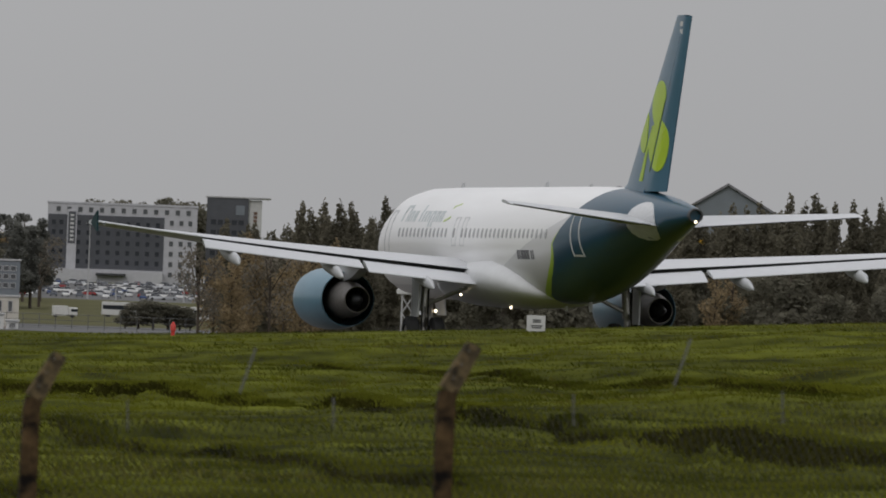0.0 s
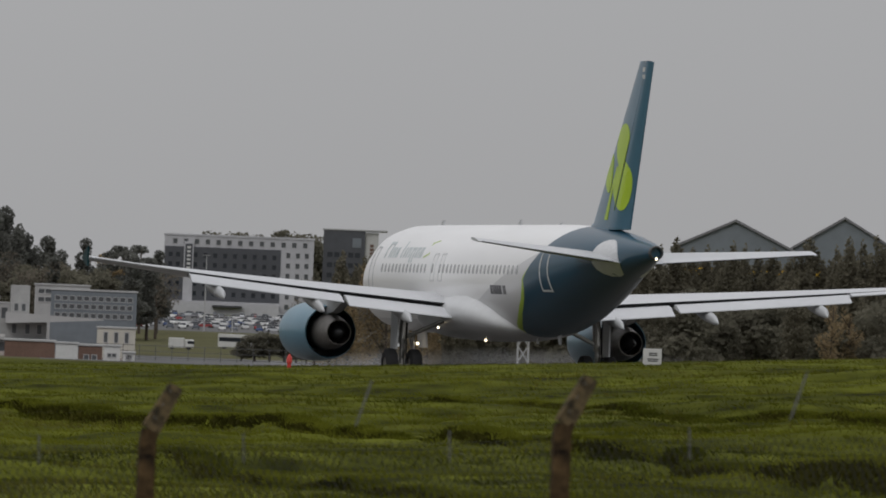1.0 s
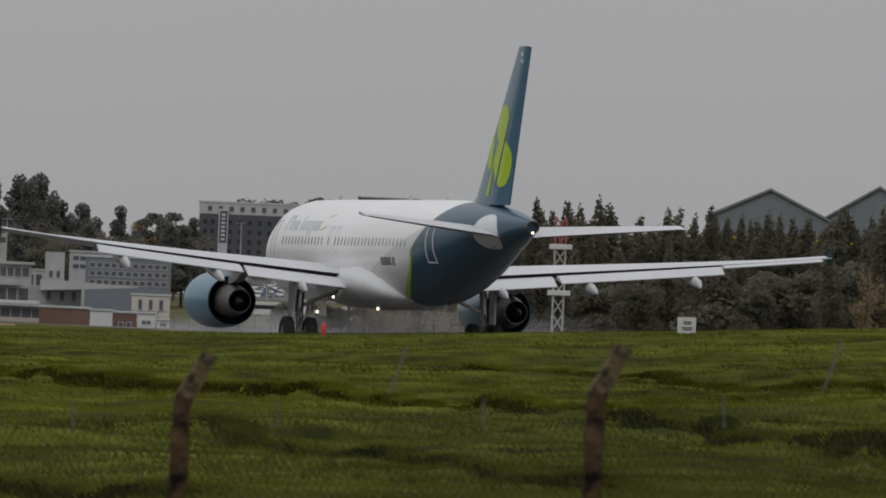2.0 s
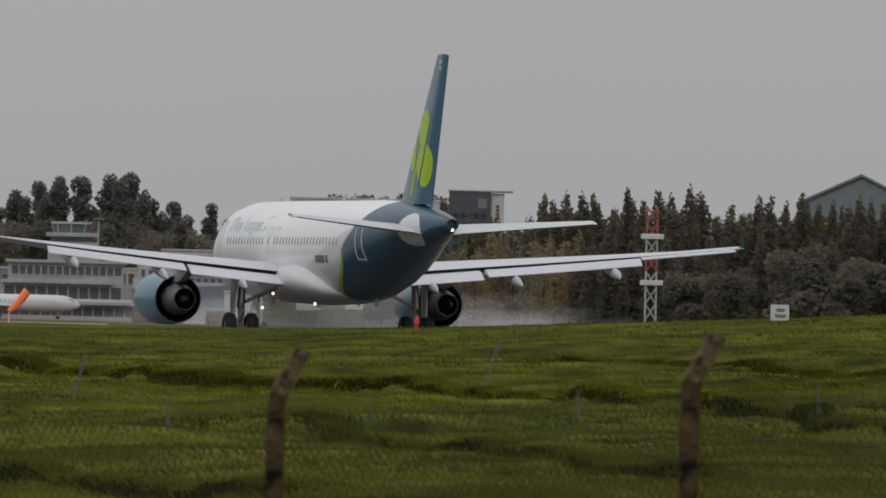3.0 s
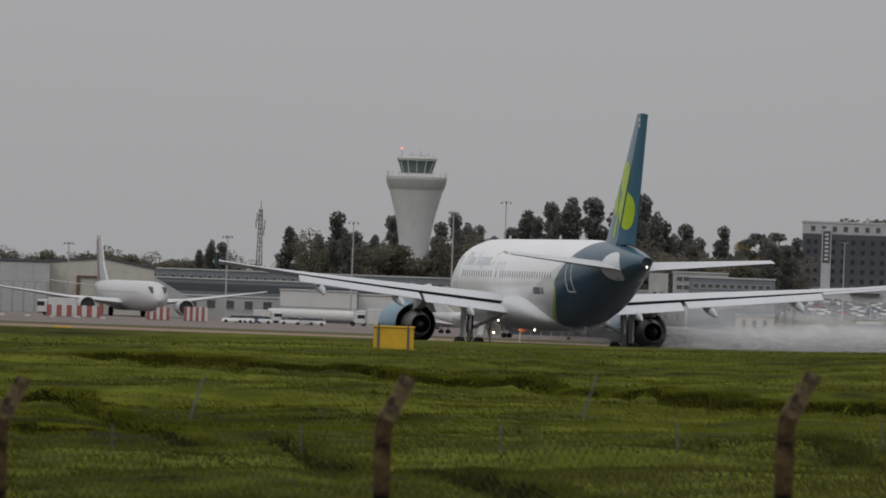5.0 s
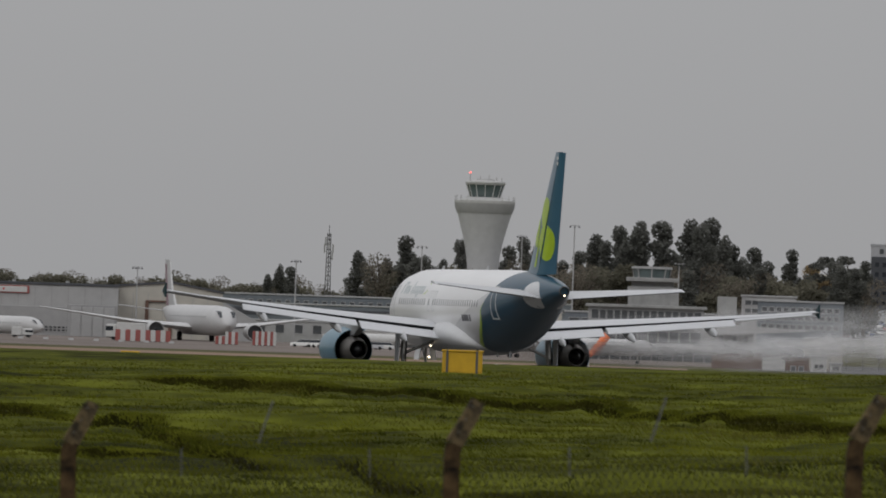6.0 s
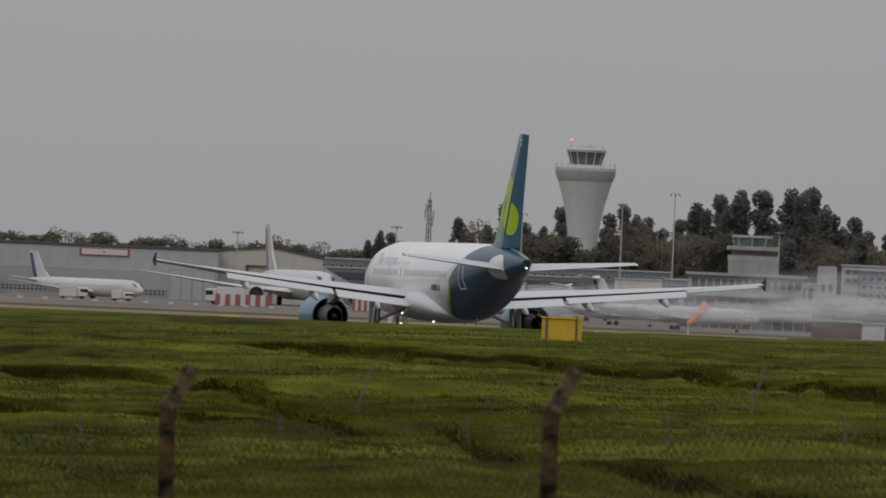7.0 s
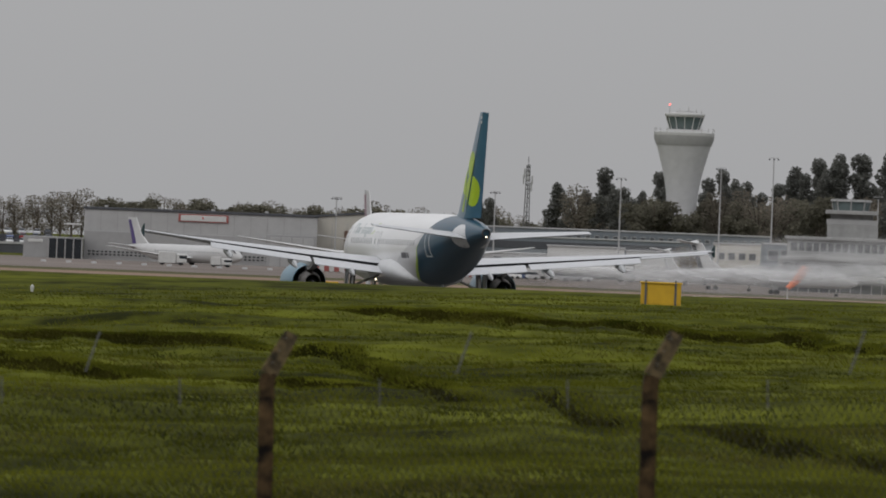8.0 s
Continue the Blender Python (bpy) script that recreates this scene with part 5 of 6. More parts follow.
def control_tower():
    d = 1980
    b = 0.207
    x, y = B(b, d)
    z0 = land(x, y)
    t = thing("control_tower", x, y, z0, 0, "pale flared concrete airport control tower with glazed cab", "control tower")

    def v(e):
        return 3 + d * math.tan(radians(e)) - z0

    bm = bmesh.new()
    prof = [(-2, 3.45), (v(0.08), 3.40), (v(0.20), 3.42), (v(0.27), 3.55), (v(0.35), 3.85), (v(0.42), 4.25), (v(0.50), 4.85), (v(0.60), 5.8), (v(0.66), 6.4), (v(0.70), 6.8)]
    loft(bm, [ring_z(z, r, 40) for z, r in prof])
    part("shaft", bm, TOWER_CONC, t, "", True)
    bm = bmesh.new()
    loft(bm, [ring_z(z, r, 40) for z, r in ((v(0.655), 6.45), (v(0.70), 6.98), (v(0.722), 7.05), (v(0.722), 6.0))])
    part("collar", bm, CLAD_GREY, t, "darker louvred collar", True)
    bm = bmesh.new()
    loft(bm, [ring_z(z, r, 40) for z, r in ((v(0.722), 7.1), (v(0.742), 7.1), (v(0.75), 5.4), (v(0.765), 3.6))])
    part("gallery", bm, RENDER_W, t, "white gallery ring", True)
    for k in range(20):
        a = 2 * math.pi * k / 20
        part("railing_post", tube(bmesh.new(), (6.9 * math.cos(a), 6.9 * math.sin(a), v(0.742)), (6.9 * math.cos(a), 6.9 * math.sin(a), v(0.742) + 1.1), 0.05, n=5), STEEL, t)
    bm = bmesh.new()
    loft(bm, [ring_z(v(0.765), 3.45, 12), ring_z(v(0.85), 4.35, 12)])
    part("cab_glazing", bm, mat_cab, t, "greenish cab glazing")
    for k in range(12):
        a = 2 * math.pi * k / 12
        part("mullion", tube(bmesh.new(), (3.5 * math.sin(a), 3.5 * math.cos(a), v(0.765)), (4.42 * math.sin(a), 4.42 * math.cos(a), v(0.85)), 0.11, n=6), OLD_WHITE, t)
    bm = bmesh.new()
    loft(bm, [ring_z(z, r, 24) for z, r in ((v(0.848), 4.5), (v(0.862), 4.75), (v(0.872), 4.6), (v(0.878), 2.5))])
    part("cab_roof", bm, RENDER_W, t)
    bm = bmesh.new()
    loft(bm, [ring_z(v(0.878), 2.2, 16), ring_z(v(0.888), 2.1, 16)])
    part("roof_plant", bm, CLAD_GREY, t)
    for k, (dx, h) in enumerate(((-3.6, 1.9), (-1.2, 1.2), (0.8, 1.6), (2.6, 1.1), (3.8, 0.9))):
        part("roof_aerial", tube(bmesh.new(), (dx, 0, v(0.87)), (dx, 0, v(0.87) + h), 0.06, n=5), STEEL, t)
    bm = bmesh.new()
    bmesh.ops.create_icosphere(bm, subdivisions=2, radius=0.22, matrix=Matrix.Translation((-3.6, 0, v(0.87) + 2.1)))
    part("obstruction_light", bm, LAMP_RED, t, "red obstruction light")


mat_cab = mat("cab_glass", (0.10, 0.13, 0.13), 0.1, vary=0.2, fine=0.5, bump=0)
control_tower()


def old_terminal():
    s = Site("old_terminal", -0.42, -1.69, 1520, 25, "white thirties airport terminal with stepped storeys and lookout cab", "terminal")
    v, u = s.v, s.u
    g = s.block("ground_storey", 0, u(-1.67), -1, v(-0.215), 0, 25, TERMINAL_W)
    m = s.block("middle_storey", 1.0, u(-1.64), v(-0.215), v(-0.08), 2, 24, TERMINAL_W)
    s.block("terrace_rail", 0.2, u(-1.36), v(-0.205), v(-0.185), -1.5, -1.2, OLD_WHITE)
    s.block("terrace_slab", 0, u(-1.36), v(-0.225), v(-0.205), -1.6, 2, TERMINAL_W)
    p = s.block("upper_storey", 2.5, u(-1.30), v(-0.08), v(0.06), 4, 22, TERMINAL_W)
    s.block("balcony", 1.5, u(-1.22), v(-0.085), v(-0.06), 0.5, 4, TERMINAL_W)
    s.block("cornice", 2.0, u(-1.32), v(0.055), v(0.075), 3.2, 22, TERMINAL_W)
    k = s.block("stair_block", u(-1.39), u(-1.52), v(-0.08), v(0.15), 5, 18, TERMINAL_W)
    s.block("roof_room", u(-0.78), u(-1.12), v(0.06), v(0.165), 7, 18, TERMINAL_W)
    s.block("lookout_base", u(-0.775), u(-1.118), v(0.165), v(0.20), 7, 17, CLAD_GREY)
    s.block("lookout_deck", u(-0.765), u(-1.125), v(0.235), v(0.262), 6, 18, TERMINAL_W)
    s.block("lookout_room", u(-0.80), u(-1.09), v(0.165), v(0.24), 8, 16, TERMINAL_W)
    bm = bmesh.new()
    cx = (u(-0.805) + u(-1.068)) / 2
    r = (u(-1.068) - u(-0.805)) / 2
    loft(bm, [ring_z(v(0.262), r * 0.9, 8, cx, 12), ring_z(v(0.322), r * 0.98, 8, cx, 12)])
    c = part("lookout_cab", bm, mat_cab, s.ob, "glazed octagonal lookout cab")
    bm = bmesh.new()
    loft(bm, [ring_z(v(0.322), r * 1.08, 8, cx, 12), ring_z(v(0.338), r * 1.04, 8, cx, 12)])
    part("cab_roof", bm, TERMINAL_W, s.ob)
    for i in range(8):
        a = 2 * math.pi * i / 8
        part("mullion", tube(bmesh.new(), (cx + r * 0.92 * math.sin(a), 12 + r * 0.92 * math.cos(a), v(0.262)), (cx + r * math.sin(a), 12 + r * math.cos(a), v(0.322)), 0.14, n=5), TERMINAL_W, c)
    s.windows(g, spread(1, u(-1.38), 13), [v(-0.275)], 1.8, 2.0)
    s.windows(g, [u(-1.46), u(-1.53), u(-1.60)], [v(-0.275)], 1.0, 2.2)
    s.windows(m, spread(2, u(-1.28), 11), [v(-0.145)], 2.1, 2.3, 2)
    s.windows(m, [u(-1.42), u(-1.51), u(-1.59)], [v(-0.145)], 0.9, 1.8, 2)
    s.windows(p, spread(3.2, u(-1.28), 15), [v(0.005)], 1.5, 1.7, 4)
    s.windows(k, [u(-1.43), u(-1.48)], [v(0.0)], 0.8, 1.4, 5)
    # flat canopy reaching out at the side
    bm = bmesh.new()
    plate(bm, [(u(-1.36), 3, v(-0.035)), (u(-1.62), 3, v(-0.045)), (u(-2.02), 3, v(-0.062)), (u(-2.02), 3, v(-0.068)), (u(-1.62), 3, v(-0.095)), (u(-1.36), 3, v(-0.11))], (0, 1, 0), 6)
    part("canopy", bm, CLAD_GREY, s.ob, "grey cantilever canopy")


old_terminal()


def slab_block(name, b0, b1, d, depth, e1, material, label, rows, n, ww=1.4, hh=1.4, cat="office building", band=None, frame_mat=None):
    """A flat-roofed block with rows of windows at the elevations given."""
    s = Site(name, b0, b1, d, depth, label, cat)
    wall = s.block("wall", 0, s.w, -3, s.v(e1), 0, depth, material)
    s.block("roof_edge", -0.2, s.w + 0.2, s.v(e1), s.v(e1) + 0.35, -0.2, depth + 0.2, CLAD_GREY)
    if rows:
        s.windows(wall, spread(0.6, s.w - 0.6, n), [s.v(e) for e in rows], ww, hh, 0, None, frame_mat)
    if band:
        s.block("band", 0.05, s.w - 0.05, s.v(band[0]), s.v(band[1]), -0.12, 0, band[2], "contrasting facade band")
    return s


slab_block("grey_office", -1.66, -2.24, 1560, 20, 0.125, CLAD_BLUE, "blue-grey three-storey office with window rows", (0.075, 0.02, -0.04), 11, 1.0, 0.9)
slab_block("grey_office", -1.55, -1.92, 1600, 20, 0.155, CLAD_GREY, "grey office block with white-framed windows", (0.115, 0.06), 7, 1.2, 0.9)
slab_block("glazed_block", -0.66, -1.40, 1620, 25, 0.02, CLAD_GREY, "grey low block with dark glazed front", (-0.05,), 12, 1.25, 2.6)
slab_block("dark_annexe", -0.36, -0.66, 1640, 25, 0.01, CLAD_BLUE, "dark grey annexe beside the glazed block", (-0.06,), 3, 2.0, 2.0)
slab_block("long_office", 2.0, -0.40, 1820, 25, 0.055, CLAD_BLUE, "long low blue-grey office range", (0.012,), 38, 1.0, 0.8)
slab_block("pier_building", 1.95, 0.2, 1790, 12, -0.005, CLAD_BLUE, "low blue-grey pier building", (), 0, band=(-0.08, -0.03, CLAD_DARK))
slab_block("white_warehouse", 1.10, 0.58, 1730, 20, -0.06, OLD_WHITE, "white clad warehouse on the apron", (), 0, band=(-0.17, -0.163, CLAD_GREY), cat="warehouse")
slab_block("white_warehouse", 0.57, 0.05, 1740, 20, -0.075, OLD_WHITE, "white clad warehouse on the apron", (), 0, band=(-0.18, -0.173, CLAD_GREY), cat="warehouse")
slab_block("white_warehouse", -0.02, -0.34, 1740, 20, 0.0, CREAM, "pale domed warehouse on the apron", (-0.08,), 4, cat="warehouse")
slab_block("low_shed", 1.9, 1.1, 1750, 15, -0.12, CLAD_GREY, "low grey shed behind the vehicles", (-0.17,), 6, 1.8, 1.8, cat="shed")
slab_block("brick_shed", -1.36, -1.70, 1300, 8, -0.228, BRICK_BR, "brown brick shed at the airfield edge", (), 0, cat="shed")
slab_block("brick_shed", -1.86, -2.02, 1310, 8, -0.245, BRICK_BR, "brown brick shed at the airfield edge", (-0.32,), 2, 0.8, 0.8, cat="shed")
slab_block("storage_container", -1.705, -1.855, 1290, 3, -0.236, OLD_WHITE, "white storage container with doors", (), 0, cat="container")
slab_block("portable_cabin", -2.03, -2.14, 1290, 3, -0.243, OLD_WHITE, "white portable cabin with windows", (-0.30,), 2, 0.7, 0.6, cat="cabin")
slab_block("portable_cabin", -2.16, -2.24, 1310, 3, -0.285, OLD_WHITE, "white portable cabin with windows", (-0.31,), 2, 0.6, 0.6, cat="cabin")
slab_block("cream_hut", -1.98, -2.24, 1450, 8, -0.12, CREAM, "cream-coloured hut with upright panels", (-0.18,), 3, 0.7, 1.8, cat="hut")


def hangars():
    s = Site("hangar", 4.235, 2.66, 1700, 60, "large grey clad aircraft hangar with red-framed sign", "hangar")
    v, u = s.v, s.u
    H = v(0.072)
    wall = s.block("wall", 0, s.w, -2, H, 0, 60, CLAD_GREY)
    s.block("roof_edge", -0.3, s.w + 0.3, H, H + 0.5, -0.3, 60, CLAD_DARK)
    lower = s.block("lower_cladding", 0.1, s.w - 6, -1, v(-0.075), -0.35, 0, mat_lower, "slightly darker lower cladding")
    for i in range(1, 14):
        x = s.w * i / 14
        s.block("cladding_joint", x - 0.06, x + 0.06, v(-0.07), H - 0.2, -0.06, 0.0, mat_lower, "", wall, 0)
    sign = s.block("sign", u(3.60), u(3.262), v(0.010), v(0.062), -0.3, 0.0, FADED_RED, "red-framed white sign")
    s.block("sign_panel", u(3.585), u(3.277), v(0.017), v(0.055), -0.38, -0.28, OLD_WHITE, "white sign panel", sign)
    s.block("sign_mark", u(3.44), u(3.43), v(0.03), v(0.045), -0.43, -0.37, RED, "", sign, 0)
    s.windows(lower, spread(0.8, s.w - 7, 46), [v(-0.212), v(-0.232)], 0.6, 0.42, -0.35, GLASS_DARK, mat_lower)
    d = s.block("door_frame", u(3.0), u(2.66), v(-0.27), v(-0.055), -0.5, 0, mat_lower, "sliding door bay")
    for i in range(4):
        x = lerp(u(2.98), u(2.68), (i + 0.5) / 4)
        s.block("door_leaf", x - 1.0, x + 1.0, v(-0.27), v(-0.07), -0.62, -0.48, CLAD_GREY, "", d)
    for i in range(4):
        x = lerp(u(4.2), u(2.75), (i + 0.3) / 4)
        part("roof_vent", tube(bmesh.new(), (x, 6, H), (x, 6, H + 0.9), 0.4, n=10), CLAD_GREY, s.ob)
    a = Site("hangar_annexe", 4.64, 4.236, 1695, 20, "grey annexe with tall dark glazed doors", "annexe")
    w = a.block("wall", 0, a.w, -1, a.v(-0.125), 0, 20, mat_lower)
    fr = a.block("glazed_doors", a.u(4.47), a.u(4.245), -0.3, a.v(-0.135), -0.3, 0.0, GLASS_DARK, "tall dark glazed doors")
    for i in range(5):
        x = lerp(a.u(4.47), a.u(4.245), i / 4)
        a.block("mullion", x - 0.1, x + 0.1, -0.3, a.v(-0.135), -0.42, -0.28, CLAD_GREY, "", fr, 0)
    a.block("sign_panel", a.u(4.61), a.u(4.51), a.v(-0.165), a.v(-0.145), -0.15, 0, OLD_WHITE, "white sign panel")
    a.block("low_canopy", a.u(4.37), a.u(4.25), a.v(-0.04), a.v(-0.03), -3, 1, OLD_WHITE)
    g = Site("gabled_hangar", 2.66, 1.955, 1725, 60, "cream clad hangar with a low gable", "hangar")
    xp = g.u(2.30)
    ze, zp = g.v(0.078), g.v(0.112)
    zr = g.v(0.052)
    bm = bmesh.new()
    loft(bm, [[(0, y, -2), (g.w, y, -2), (g.w, y, zr), (xp, y, zp), (0, y, ze)] for y in (0, 60)])
    wl_ = part("wall", bm, CREAM, g.ob)
    for (xa, za), (xb, zb) in (((-0.3, ze), (xp, zp)), ((xp, zp), (g.w + 0.3, zr))):
        bm = bmesh.new()
        loft(bm, [[(xa, y, za), (xb, y, zb), (xb, y, zb + 0.4), (xa, y, za + 0.4)] for y in (-0.4, 60)])
        part("roof_slope", bm, CLAD_DARK, g.ob, "dark roof edge")
    f = g.block("door_frame", g.u(2.47), g.u(2.30), g.v(-0.02), g.v(-0.008), -0.5, 0, BRICK_BR, "brown door frame")
    for bb in (2.465, 2.305):
        g.block("door_post", g.u(bb) - 0.35, g.u(bb) + 0.35, -1, g.v(-0.01), -0.5, 0, BRICK_BR, "", f)
    for i in range(1, 7):
        x = g.w * i / 7
        g.block("cladding_joint", x - 0.05, x + 0.05, 0, zr - 0.4, -0.06, 0.0, CLAD_GREY, "", wl_, 0)
    lo = Site("low_annexe", 1.955, 1.70, 1722, 20, "low grey lean-to beside the hangar", "annexe")
    bm = bmesh.new()
    loft(bm, [[(0, y, -2), (lo.w, y, -2), (lo.w, y, lo.v(-0.14)), (0, y, lo.v(0.0))] for y in (0, 20)])
    part("wall", bm, CLAD_GREY, lo.ob)


mat_lower = mat("grey_lower_cladding", (0.30, 0.30, 0.30), 0.55, vary=0.12, fine=0.6, coarse=0.05)
hangars()

# ---- lamps and masts ----


def lamp_mast(b, d, e_top, heads, label="tall grey apron floodlight mast"):
    x, y = B(b, d)
    z = land(x, y)
    H = 3 + d * math.tan(radians(e_top)) - z
    m = thing("floodlight_mast", x, y, z, 0, label, "lamp mast", "floodlight masts")
    part("pole", tube(bmesh.new(), (0, 0, 0), (0, 0, H), 0.22, 0.10, 10), CLAD_GREY, m)
    bm = bmesh.new()
    box(bm, (0, 0, H), (2.0, 0.25, 0.12), 0.03)
    part("crossarm", bm, CLAD_GREY, m)
    for k in range(heads):
        xx = lerp(-0.9, 0.9, k / max(heads - 1, 1))
        bm = bmesh.new()
        box(bm, (xx, -0.15, H - 0.3), (0.34, 0.34, 0.26), 0.04)
        part("lamp_head", bm, DARK_GREY, m)


for b, e, n in ((1.467, 0.296, 4), (2.537, 0.215, 4), (-0.053, 0.515, 4), (-0.406, 0.595, 3), (0.62, 0.42, 3), (-1.12, 0.36, 3), (-2.70, 0.40, 2), (-2.89, -0.02, 2), (-3.35, -0.03, 2)):
    lamp_mast(b, 1700 if b > -2 else 2150, e, n)


def lattice_mast():
    d = 1900
    x, y = B(1.25, d)
    z = land(x, y)
    H = 3 + d * math.tan(radians(0.54)) - z
    m = thing("radio_mast", x, y, z, 0, "grey lattice radio mast with panel antennas", "mast")
    n = 12
    for k in range(n):
        z0, z1 = H * 0.93 * k / n, H * 0.93 * (k + 1) / n
        h0, h1 = lerp(0.85, 0.35, k / n), lerp(0.85, 0.35, (k + 1) / n)
        bm = bmesh.new()
        for sx, sy in ((-1, -1), (1, -1), (0, 1)):
            tube(bm, (sx * h0, sy * h0, z0), (sx * h1, sy * h1, z1), 0.11, n=5)
        tube(bm, (-h0, -h0, z0), (h1, -h1, z1), 0.07, n=5)
        tube(bm, (h0, -h0, z0), (-h1, -h1, z1), 0.07, n=5)
        part("lattice_section", bm, WIRE, m)
    part("tip_rod", tube(bmesh.new(), (0, 0, H * 0.92), (0, 0, H), 0.08, n=5), WIRE, m)
    for k, (dx, zz) in enumerate(((-0.95, 0.80), (0.95, 0.80), (-0.75, 0.86), (0.8, 0.74), (0, 0.83))):
        bm = bmesh.new()
        box(bm, (dx, -0.6, H * zz), (0.35, 0.25, 2.0), 0.04)
        part("panel_antenna", bm, CLAD_GREY, m)


lattice_mast()

# ---- parked aircraft ----


def parked_jet(b, d, hd, L, span, rad, label, engines=2, t_tail=False, fin_mat=None, fin_h=0.0, dz=0.0):
    """A parked jet: origin on the ground under its middle, nose to +y."""
    x, y = B(b, d)
    p = thing("parked_aircraft", x, y, land(x, y) + 0.06, hd, label, "aircraft", "aircraft parked on the apron")
    zc = rad * 1.95 + dz
    bm = bmesh.new()
    prof = ((0.5, 0.04, -0.25), (0.485, 0.40, -0.18), (0.45, 0.75, -0.06), (0.40, 0.96, 0), (0.34, 1, 0), (-0.15, 1, 0), (-0.28, 0.85, 0.13), (-0.40, 0.5, 0.42), (-0.485, 0.18, 0.62), (-0.5, 0.06, 0.66))
    loft(bm, [ring_y(f * L, zc + o * rad, k * rad, k * rad, n=24) for f, k, o in prof])
    fus = part("fuselage", bm, PARKED_WHITE, p, "white fuselage", True)
    bm = bmesh.new()
    loft(bm, [[(-rad * 0.5, L * 0.462, zc + rad * 0.42), (rad * 0.5, L * 0.462, zc + rad * 0.42), (rad * 0.62, L * 0.44, zc + rad * 0.66), (-rad * 0.62, L * 0.44, zc + rad * 0.66)],
              [(-rad * 0.5, L * 0.475, zc + rad * 0.22), (rad * 0.5, L * 0.475, zc + rad * 0.22), (rad * 0.64, L * 0.452, zc + rad * 0.60), (-rad * 0.64, L * 0.452, zc + rad * 0.60)]])
    part("cockpit_glass", bm, GLASS_DARK, fus)
    for side in (-1, 1):
        bm = bmesh.new()
        rings = []
        for u, le, c, z in ((0.0, 0.13, 0.20, -0.5), (0.35, 0.03, 0.115, -0.25), (1.0, -0.12, 0.035, 0.55)):
            xx = side * lerp(rad * 0.8, span / 2, u)
            rings.append(foil(xx, le * L, (le - c) * L, zc + z * rad, max(0.12, 0.12 * c * L * (1 - u * 0.3))))
        loft(bm, rings)
        part("wing", bm, PARKED_WHITE, p, "", True)
        bm = bmesh.new()
        rings = []
        hz = zc + (rad * 0.5 if not t_tail else fin_h * 0.97)
        for u, le, c in ((0, -0.40, 0.085), (1, -0.455, 0.035)):
            rings.append(foil(side * lerp(0.2, span * 0.18, u), le * L - (0.06 * L if t_tail else 0), (le - c) * L - (0.06 * L if t_tail else 0), hz + u * rad * 0.35, 0.22))
        loft(bm, rings)
        part("tailplane", bm, PARKED_WHITE, p, "", True)
        for k in range(engines // 2):
            if t_tail:
                ex, ey, ez, er = side * rad * 1.65, -0.27 * L, zc + rad * 0.35, rad * 0.52
            else:
                ex, ey, ez, er = side * (span * 0.165 + span * 0.13 * k), 0.10 * L - 0.06 * L * k, zc - rad * 0.72, rad * 0.56
            bm = bmesh.new()
            loft(bm, [ring_y(ey + f * er, ez, er * r, er * r, ex, 20) for f, r in ((2.0, 0.86), (2.1, 0.93), (1.9, 1.0), (0.6, 1.0), (-1.2, 0.78), (-1.2, 0.7), (0.4, 0.7))], cap=False)
            e = part("engine", bm, PARKED_WHITE, p, "white engine nacelle", True)
            bm = bmesh.new()
            loft(bm, [ring_y(ey + f * er, ez, er * r, er * r, ex, 20) for f, r in ((1.7, 0.86), (1.6, 0.3), (1.9, 0.05))])
            part("fan", bm, DARK_GREY, e)
            bm = bmesh.new()
            if t_tail:
                box(bm, (side * rad * 1.1, ey + er * 0.4, ez), (rad * 0.7, er * 1.6, 0.2), 0.03)
            else:
                plate(bm, [(ex, ey + er * 1.2, ez + er * 0.9), (ex, ey - er * 1.6, ez + er * 1.0), (ex, ey - er * 2.0, zc - rad * 0.1), (ex, ey - er * 0.2, zc - rad * 0.15)], (1, 0, 0), 0.12)
            part("pylon", bm, PARKED_WHITE, e)
        gx = side * rad * 1.1
        g = part("main_gear", tube(bmesh.new(), (gx, 0, rad * 0.3), (gx, 0, zc - rad * 0.5), 0.16), STEEL, p)
        part("tyre", tube(bmesh.new(), (gx - 0.35, 0, rad * 0.3), (gx + 0.35, 0, rad * 0.3), rad * 0.3, n=16), RUBBER, g)
    g = part("nose_gear", tube(bmesh.new(), (0, L * 0.37, rad * 0.2), (0, L * 0.37, zc - rad * 0.7), 0.12), STEEL, p)
    part("tyre", tube(bmesh.new(), (-0.3, L * 0.37, rad * 0.2), (0.3, L * 0.37, rad * 0.2), rad * 0.2, n=16), RUBBER, g)
    bm = bmesh.new()
    zt = zc + fin_h
    sweep = 0.10 * L
    loft(bm, [[(w * 0.22, -0.33 * L - a, z), (w * 0.25, (-0.40 * L) - b_, z), (0.02, -0.455 * L - c_, z), (-0.02, -0.455 * L - c_, z), (-w * 0.25, (-0.40 * L) - b_, z), (-w * 0.22, -0.33 * L - a, z)]
              for z, a, b_, c_, w in ((zc + rad * 0.6, -0.03 * L, 0, 0, 1.0), (lerp(zc, zt, 0.5), sweep * 0.55, sweep * 0.4, 0.02 * L, 0.8), (zt, sweep * 1.1, sweep * 0.85, 0.06 * L, 0.5))])
    part("fin", bm, PARKED_WHITE, p, "", True)
    bm = bmesh.new()
    for side in (-1, 1):
        pts = [(side * 0.25, -0.425 * L, zc + rad * 0.9), (side * 0.25, -0.455 * L, zc + rad * 0.9), (side * 0.20, -0.50 * L, lerp(zc, zt, 0.93)), (side * 0.20, -0.48 * L, lerp(zc, zt, 0.93))]
        plate(bm, pts, (1, 0, 0), 0.06)
